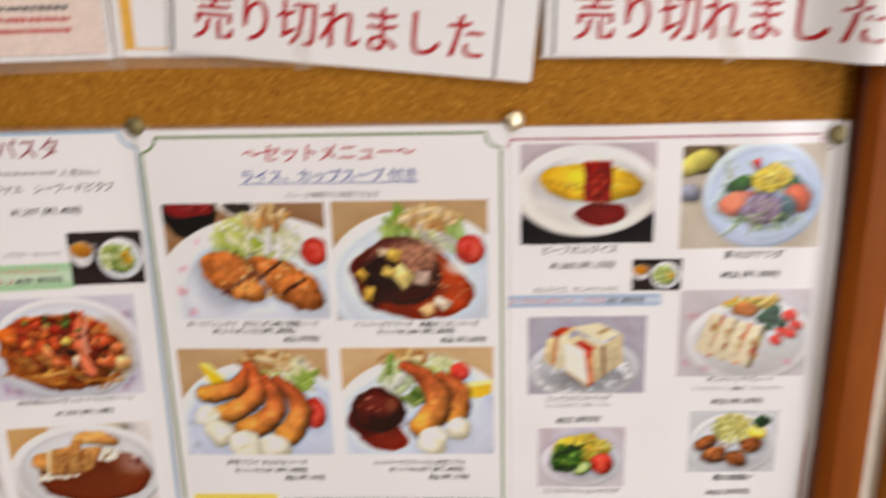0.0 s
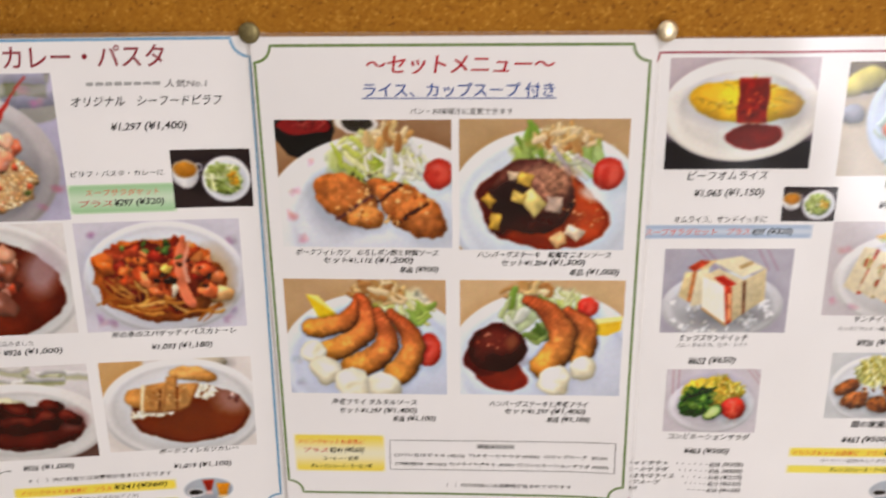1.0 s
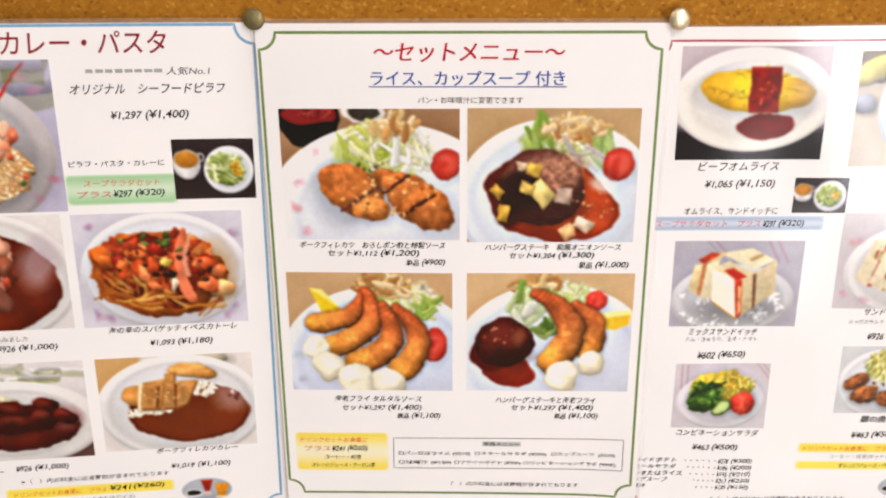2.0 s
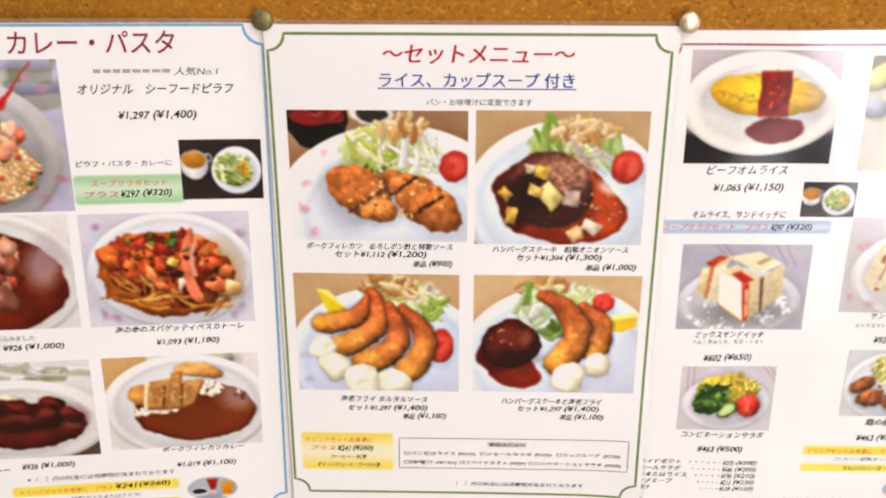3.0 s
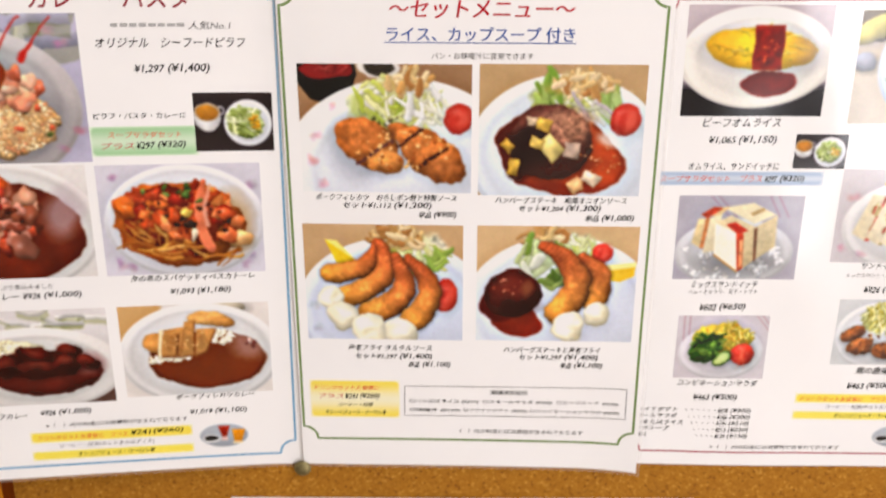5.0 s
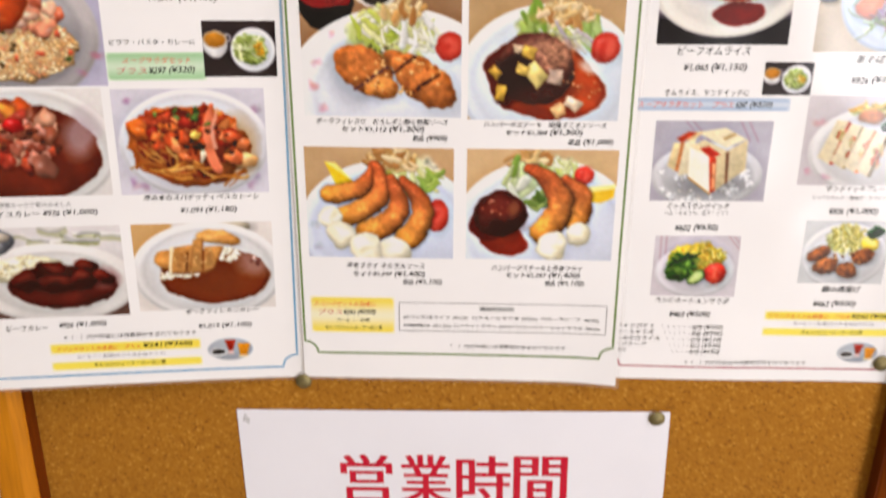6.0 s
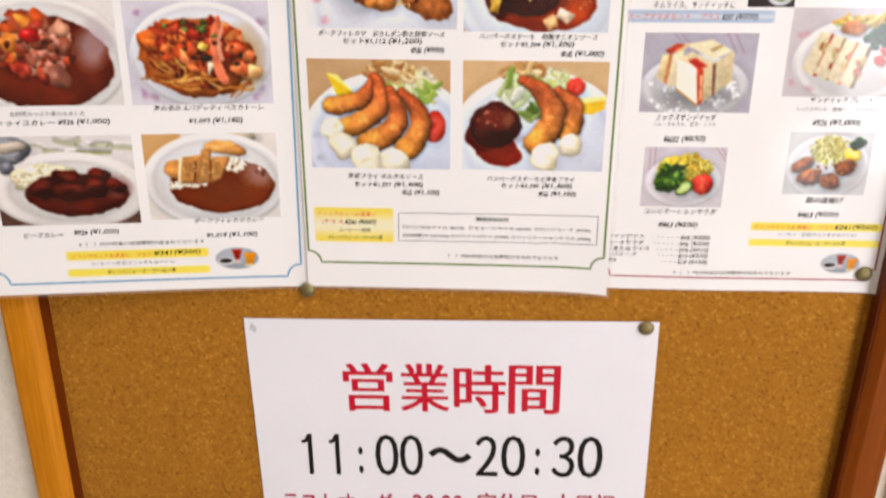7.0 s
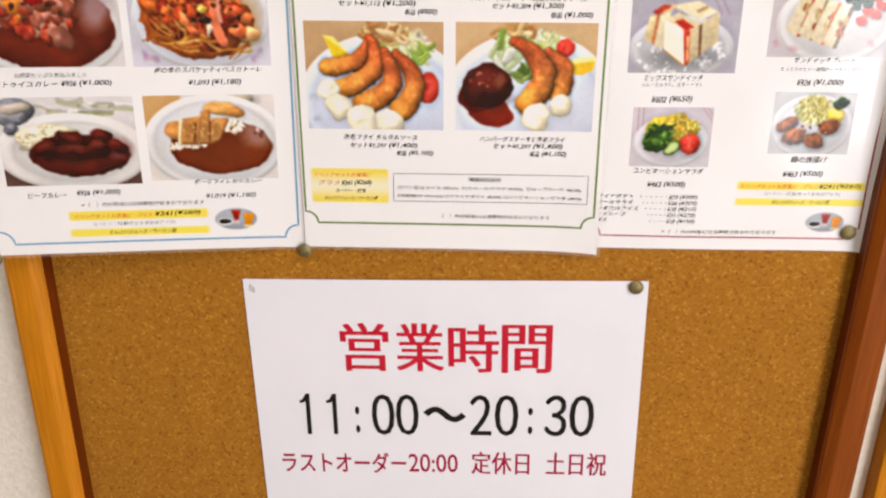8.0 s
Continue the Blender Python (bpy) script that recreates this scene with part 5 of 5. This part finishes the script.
mid.photo("photo of hamburg steak with onion sauce and salad", -71, 18.5, 1261.3, 1334.6, paint_hamburg)
mid.photo("photo of four fried prawns with tartar sauce", -169.8, -78, 1169, 1242, paint_shrimp)
mid.photo("photo of hamburg steak with fried prawns", -70, 22, 1170.5, 1243.2, paint_mixed_grill)
mid.text("ポークフィレカツ　おろしポン酢と特製ソース", -162, -82, 1258.3, 3.8, "black", 0.2, 0.022)
mid.text("ハンバーグステーキ　和風オニオンソース", -61, 13, 1258.5, 3.8, "black", 0.2, 0.022)
mid.text("海老フライ タルタルソース", -146, -95, 1163.6, 4.0, "black", 0.2, 0.022)
mid.text("ハンバーグステーキと海老フライ", -53, 5, 1164.5, 4.0, "black", 0.2, 0.022)
price(mid, "セット¥1,112 (¥1,200)", -147, -96, 1253.4)
price(mid, "単品 (¥900)", -104, -82, 1248.4)
price(mid, "セット¥1,204 (¥1,300)", -48, -1, 1253.5)
price(mid, "単品 (¥1,000)", -10, 18, 1248.2)
price(mid, "セット¥1,297 (¥1,400)", -142, -95, 1157.6)
price(mid, "単品 (¥1,100)", -110, -84, 1152.5)
price(mid, "セット¥1,297 (¥1,400)", -44, 4, 1159.4)
price(mid, "単品 (¥1,100)", -19, 7, 1154.2)
mid.band("highlight", -170, -115, 1114.5, 1140.7, (255, 230, 70), (252, 248, 220), 0.92)
mid.text("ドリンクセットお食事に", -167, -127, 1135.6, 3.4, "orange", 0.2)
mid.text("プラス", -165, -149, 1129.6, 3.4, "signred", 0.2)
price(mid, "¥241 (¥260)", -149, -127, 1129.8)
mid.text("コーヒー・紅茶", -153, -131, 1124, 2.8, "black", 0.2, 0.012)
mid.text("オレンジジュース・ウーロン茶", -161, -123, 1118.5, 3.0, "black", 0.2, 0.012)
mid.stroke("box_line", [(-112, 1137.4), (22.5, 1139.4), (22.8, 1118.8), (-112, 1116.8)], 0.45, 0.1, INKS["grey"], True)
mid.band("grey_highlight", -60, -37, 1132.8, 1136.2, (190, 190, 190), (220, 220, 220))
mid.text("単品メニュー", -59, -38, 1134.5, 2.7, "black")
for words, x0, x1, z in (("□パン又はライス (¥210)", -109, -67, 1127.2), ("□スモールサラダ (¥200)", -64, -22, 1127.9), ("□カップスープ  (¥230)", -19, 18, 1128.5),
                         ("□味噌汁 (¥150)", -109, -78, 1121.0), ("□フライドポテト (¥300)", -76, -37, 1121.6), ("□コンビネーションサラダ (¥500)", -35, 19, 1122.2)):
    mid.text(words, x0, x1, z, 3.0, "black", 0, 0.004)
mid.text("（　）内の料金には消費税が含まれております", -78, -2, 1107, 3.0, "grey", 0.1, 0.006, name="note")

# ---------------------------------------------------------------- the curry and pasta sheet
left = Sheet("menu_sheet", "laminated curry and pasta menu with blue border, bent over frame", "menu", SET, (-281.5, 1227.5), (215, 298), -0.2, bow_left, PAPER, 2.2)
left.stroke("border_line", notched(-385.0, -180.5, 1086.5, 1375.5, 9.5, -0.2), 1.5, 0.08, INKS["skyblue"], True)
left.text("カレー・パスタ", -303, -223, 1367, 11.5, "darkred", 0.08, 0.02, "heading")
left.bars(-264, -226, 1352.6, 2.0, "midgrey", 8, "unreadable_name")
left.text("人気No.1", -225, -203, 1352.2, 4.2, "grey", 0.2)
left.text("オリジナル　シーフードピラフ", -273, -196, 1343.5, 5.2, "black", 0.22, 0.012)
price(left, "¥1,297 (¥1,400)", -255, -215, 1329.6, 5.0)
left.text("ピラフ・パスタ・カレーに", -278, -230, 1304.6, 3.2, "black", 0.05, 0.006)
left.band("highlight", -281, -225, 1282, 1298.7, (166, 214, 160), (232, 246, 226), 0.7)
left.text("スープサラダセット", -272, -233, 1294, 3.6, "orange", 0.2)
left.text("プラス", -276, -258, 1288, 3.6, "signred", 0.2)
price(left, "¥297 (¥320)", -258, -231, 1288, 4.2)
left.photo("photo of soup cup and salad plate", -226, -184, 1283.8, 1316.5, paint_soup_salad)
left.photo("photo of seafood pilaf on a patterned plate", -378, -281, 1279.5, 1359, paint_pilaf)
left.photo("photo of ratatouille curry with rice", -378, -286, 1212, 1278, paint_ratatouille)
left.photo("photo of seafood spaghetti on a patterned plate", -281, -193, 1211.3, 1277, paint_pasta)
left.photo("photo of beef curry with a sauce boat", -374, -285, 1130, 1192, paint_beef_curry)
left.photo("photo of pork cutlet curry", -278.5, -193, 1131.5, 1191.7, paint_cutlet_curry)
left.text("海の幸のスパゲッティペスカトーレ", -269, -199, 1209, 4.0, "black", 0.22, 0.02)
price(left, "¥1,093 (¥1,180)", -248, -213, 1200.2, 4.2)
left.text("お野菜たっぷり煮込みました", -357, -311, 1206.8, 3.2, "grey", 0.15)
left.text("ラタトゥイユカレー", -376, -330, 1201, 4.0, "black", 0.22, 0.02)
price(left, "¥926 (¥1,000)", -329, -296, 1201, 4.0)
left.text("ビーフカレー", -362, -336, 1123, 4.0, "black", 0.22, 0.02)
price(left, "¥926 (¥1,000)", -330, -300, 1124, 4.0)
left.text("ポークフィレカツカレー", -251, -204, 1130, 3.6, "black", 0.22, 0.02)
price(left, "¥1,019 (¥1,100)", -244, -209, 1119, 4.0)
left.text("※（　）内の料金には消費税が含まれております", -328, -245, 1115, 3.2, "grey", 0.1, 0.006, name="note")
left.band("highlight", -337.5, -243, 1102.8, 1110.4, (255, 232, 84), (250, 246, 200), 0)
left.band("highlight", -338, -243, 1090.5, 1097, (255, 236, 90), (250, 246, 200), 0)
left.text("ドリンクセットお食事に　プラス", -333, -281, 1106.4, 3.2, "orange", 0.2)
price(left, "¥241 (¥260)", -280, -248, 1107, 3.6)
left.text("コーヒー・紅茶(ホットまたはアイス)", -322, -266, 1100.2, 3.0, "grey", 0.15)
left.text("オレンジジュース・ウーロン茶", -312, -266, 1093.9, 3.2, "black", 0.2, 0.012)
left.photo("photo of three soft drinks on an oval tray", -240, -209, 1092, 1110.5, paint_drinks, cut_out)

# ---------------------------------------------------------------- the omelette and sandwich sheet
right = Sheet("menu_sheet", "laminated omelette and sandwich menu sheet with red border lines", "menu", SET, (115.6, 1231.5), (199.2, 291), 0.9, bow_right, PAPER, 1.0)
right.stroke("border_line", notched(24.0, 211.0, 1095.5, 1370.0, 8.5, 0.75), 1.1, 0.08, INKS["crimson"], True)
right.photo("photo of omelette with ketchup on an oval plate", 37, 112.3, 1308, 1366.8, paint_omelette)
right.photo("photo of soba noodle salad in a glass bowl", 127, 206, 1305.5, 1365.5, paint_soba)
right.photo("photo of soup cup and salad plate", 102, 130, 1279.2, 1298.7, paint_soup_salad)
right.photo("photo of mixed sandwiches on a glass plate", 42.5, 112.3, 1212, 1262.7, paint_sandwich)
right.photo("photo of sandwich plate with tomato and broccoli", 131, 206, 1224.5, 1280, paint_sandwich_plate)
right.photo("photo of combination salad", 49.5, 103, 1147, 1188.7, paint_salad)
right.photo("photo of fried chicken with lemon", 141.5, 194.5, 1158.5, 1201.3, paint_fried_chicken)
right.text("ビーフオムライス", 50, 93, 1304.5, 5.0, "black", 0.22, 0.012)
price(right, "¥1,065 (¥1,150)", 54, 92, 1294.5, 4.8)
right.text("オムライス、サンドイッチに", 45, 95, 1279.6, 4.0, "black", 0.1)
right.band("highlight", 28, 120, 1268.6, 1276.8, (160, 186, 220), (226, 234, 244), 0.8)
right.text("スープサラダセット　プラス", 30, 87, 1272.4, 4.0, "orange", 0.2)
price(right, "¥297(¥320)", 87.5, 110, 1272.8, 4.0)
right.text("ミックスサンドイッチ", 54, 93, 1208.6, 4.2, "black", 0.22, 0.012)
right.text("ハム・きゅうり、玉子・トマト", 53, 93, 1204, 2.8, "grey")
price(right, "¥602 (¥650)", 60, 88, 1194, 4.6)
right.text("コンビネーションサラダ", 53, 101, 1144, 4.2, "black", 0.22, 0.012)
price(right, "¥463 (¥500)", 63, 90, 1134, 4.2)
for k, (words, cost) in enumerate((("フライドポテト", "¥278(¥300)"), ("スモールサラダ", "¥186(¥200)"), ("パンまたはライス", "¥195(¥210)"), ("カップスープ", "¥213(¥230)"), ("味噌汁", "¥139(¥150)"))):
    z = 1124.5 - 4.55 * k
    right.text(words, 26, 26 + 4.2 * len(words), z, 3.2, "black", 0.2, 0.012)
    right.text("・・・・・・"[k // 2:], 60 + 2 * k, 78, z + 0.3, 0.7, "black")
    price(right, cost, 79, 99.5, z + 0.5, 3.4, bold=0.01)
right.text("茶そばサラダ", 153, 187, 1301.5, 5.0, "black", 0.22, 0.02)
price(right, "¥926 (¥1,000)", 152, 186, 1289.2, 4.4)
right.text("サンドイッチプレート", 149, 189, 1222.6, 4.0, "black", 0.22, 0.012)
right.text("ミックスサンド・唐揚げ・フライドポテト", 142, 195, 1216.6, 2.8, "grey")
price(right, "¥926 (¥1,000)", 153, 184, 1207.6, 4.4)
right.text("鶏の唐揚げ", 158, 183, 1154.6, 4.6, "black", 0.2, 0.022)
price(right, "¥463 (¥500)", 154, 182, 1144, 4.4)
right.band("highlight", 125, 212, 1131.8, 1138.5, (255, 232, 84), (250, 246, 200), 0)
right.band("highlight", 125, 213, 1120.3, 1126.2, (255, 238, 96), (250, 246, 200), 0)
right.text("ドリンクセットお食事に　プラス", 128, 180, 1134.6, 3.2, "orange", 0.2)
price(right, "¥241 (¥260)", 180, 209, 1135.6, 3.6)
right.text("コーヒー・紅茶(ホットまたはアイス)", 144, 196, 1129.4, 3.0, "grey", 0.15)
right.text("オレンジジュース・ウーロン茶", 150, 190, 1123.4, 3.2, "black", 0.2, 0.012)
right.text("※（　）内の料金には消費税が含まれております", 77, 157, 1099.6, 2.8, "grey", 0.1, 0.006, name="note")
right.photo("photo of three soft drinks on an oval tray", 175, 203, 1101, 1117, paint_drinks, cut_out)

# ---------------------------------------------------------------- the opening hours sign
sign = Sheet("sign_sheet", "white laminated opening hours sign with red and black lettering", "sign", "", (-73.4, 949.5), (298, 210), 1.6, lambda x, z: 1.4 + ripple(x, z, 0.3, 50, 70, 0.2), PAPER_SIGN, 0.0)
for s, x0, x1, z in (("営", -153.5, -118, 995.8), ("業", -111.5, -76, 997.0), ("時", -71.5, -34.5, 997.6), ("間", -31.0, 5.5, 998.6)):
    sign.text(s, x0, x1, z, 42, "signred", 0, 0.036, "heading_character")
for x in (-181.6, -160.6):
    z = 933.0 + (x + 184) * 0.035
    sign.stroke("numeral", [(x - 0.3, z + 19), (x + 0.3, z - 19)], 3.5, 0.22, INKS["black"])
    sign.stroke("numeral", [(x - 6.6, z + 11.4), (x - 3.4, z + 12.2), (x - 1.0, z + 17.0)], 3.0, 0.24, INKS["black"])
for s, x0, x1, h, bold in ((":", -144.5, -141, 25, 0.03), ("０", -131, -114, 38, 0.034), ("０", -112, -95, 38, 0.034), ("２", -54, -38, 37.5, 0.034), ("０", -34.5, -17, 38, 0.034),
                           (":", -9, -5.2, 25, 0.03), ("３", 4, 20.5, 38, 0.034), ("０", 23.5, 41.5, 38, 0.034)):
    sign.text(s, x0, x1, 933.0 + (x0 + 184) * 0.035 - (5 if s == ":" else 0), h, "black", 0, bold, "numeral")
wave = [(-89 + 1.0 * k, 937.2 + 0.035 * (k - 15) + 4.6 * math.sin(k / 30 * 2 * math.pi)) for k in range(31)]
sign.stroke("wave_dash", wave, 5.4, 0.22, INKS["black"])
for s, x0, x1, z, h in (("ラストオーダー", -205, -104.5, 887.5, 20.5), ("20:00", -102.5, -63, 890, 18), ("定休日", -52, -6, 892.5, 22), ("土日祝", 7.5, 55, 894.5, 22)):
    sign.text(s, x0, x1, z, h, "signwine", 0, 0.02 if s[0] == "2" else 0.034, "last_order")

for k in range(3):
    sign.stroke("glue_mark", [(-221 + 1.6 * k, 1041 - k), (-219.5 + 1.2 * k, 1046.5 - 1.5 * k)], 0.9, 0.1, INKS["midgrey"])

# ---------------------------------------------------------------- the upper row
TOP = "sheets in the upper row"
card = Sheet("notice_sheet", "laminated notice with a pale pink panel and small print", "notice", TOP, (-291.5, 1563.0), (208, 297), 0.4, lambda x, z: 2.1 + 0.15 * max(0.0, -200 - x), PAPER, 6.5)
card.grid("pink_panel", (-290.5, 1541), (200, 247), 0.06, INKS["pink"], step=20)
card.stroke("panel_line", notched(-391, -189.5, 1417.2, 1665, 6, 0.4), 0.5, 0.1, INKS["midgrey"], True)
for z, ink in ((1443, "grey"), (1437, "softred"), (1431, "softred")):
    card.bars(-300, -195 - (1443 - z) * 0.4, z, 2.8, ink, 26)
yellow = Sheet("menu_sheet", "laminated sheet with a yellow border behind a sold out label", "menu", TOP, (-78.5, 1564.5), (214, 297), 0.0, lambda x, z: 1.6, PAPER, 6.0)
yellow.grid("yellow_border", (-177.2, 1566), (6.5, 290), 0.08, INKS["amber"])
yellow.stroke("border_line", [(-180, 1420.6), (20, 1420.0)], 0.9, 0.09, INKS["amber"])
def over_frame(x):
    t = max(0.0, min(1.0, (x - 178) / 38))
    return 21.0 * t * t * (3 - 2 * t)


third = Sheet("menu_sheet", "laminated white sheet behind a sold out label", "menu", TOP, (146.0, 1562.0), (198, 297), 0.0, lambda x, z: 1.6 + over_frame(x), PAPER, 0.0)


def sold_out(centre, size, turn, x0, x1, z, end_x, far_x, lift):
    """A paper label lettered as sold out, ruled at its ends, held by a strip of clear tape."""
    s = Sheet("sold_out_label", "white paper label with red sold out lettering", "label", "sold out labels", centre, size, turn, lambda x, z: lift + over_frame(x) + ripple(x, z, 0.25, 30, 30, 1.0), PAPER_LABEL)
    s.text("売り切れました", x0, x1, z, 25, "labelred", 0.0, 0.035, "lettering")
    for x in (end_x, far_x):
        h = size[1] / 2 - 0.5
        dz = (x - centre[0]) * s.rz
        s.stroke("end_line", [(x + h * s.rz, centre[1] + dz - h * s.rx), (x - h * s.rz, centre[1] + dz + h * s.rx)], 1.6, 0.1, INKS["line"])
    return s


sold_out((-54.0, 1436.5), (197, 53), -5.4, -139, 16, 1432.0, -150, 24, 4.6)
sold_out((143.0, 1438.4), (188, 50), -1.2, 65, 217, 1434.5, 53.8, 222.5, 5.0)


def tape(x, z, w, h, turn, lift):
    s = Sheet("adhesive_tape", "strip of clear adhesive tape holding a label", "tape", "tape strips", (x, z), (w, h), turn, lambda a, b: lift, TAPE, fold=0.05)
    return s


tape(-82, 1420, 9, 22, 2, 5.2)
tape(146, 1421, 9, 20, 20, 5.6)


# ---------------------------------------------------------------- thumbtacks
def thumbtack(x, z, y, material, label, tilt=(0, 0)):
    root = tagged(empty("thumbtack", (0, 0, 0)), label, "thumbtack", "thumbtacks")
    bm = bmesh.new()
    prof = [(0.0, -0.0023), (0.0017, -0.0022), (0.0033, -0.0018), (0.0046, -0.0012), (0.0054, -0.0004), (0.0055, 0.0), (0.0051, 0.0002), (0.0, 0.0002)]
    n = 28
    rings = []
    for r, d in prof:
        rings.append([bm.verts.new((0, d, 0))] if r == 0 else [bm.verts.new((r * math.cos(2 * math.pi * i / n), d, r * math.sin(2 * math.pi * i / n))) for i in range(n)])
    for a, b in zip(rings, rings[1:]):
        for i in range(n):
            j = (i + 1) % n
            if len(a) == 1:
                bm.faces.new((a[0], b[j], b[i]))
            elif len(b) == 1:
                bm.faces.new((a[i], a[j], b[0]))
            else:
                bm.faces.new((a[i], a[j], b[j], b[i]))
    bmesh.ops.recalc_face_normals(bm, faces=bm.faces)
    smooth(part("head", bm, material, root))
    bm = bmesh.new()
    bmesh.ops.create_cone(bm, segments=10, radius1=0.0005, radius2=0.0001, depth=0.009, matrix=Matrix.Translation((0, 0.0045, 0)) @ Matrix.Rotation(radians(-90), 4, "X"))
    part("spike", bm, STEEL, root)
    root.matrix_world = pose(x / 1000, y, z / 1000, tilt[0], 0, tilt[1])
    return root


DULL = "domed thumbtack of dull brass"
thumbtack(-179, 1378, 0.5280, BRASS, DULL)
# tilted towards the door; its pale colour adds to the glint
thumbtack(33, 1380, 0.5278, BRASS_GLINT, "domed brass thumbtack with a glint in its colour", (-2, 10))
thumbtack(209.5, 1371, 0.5282, BRASS, DULL)
thumbtack(-177, 1076.5, 0.5280, BRASS, DULL)
thumbtack(206, 1102, 0.5295, BRASS, DULL)
thumbtack(63.5, 1054, 0.5300, BRASS, DULL)
thumbtack(-391, 1077, 0.4985, BRASS, DULL)
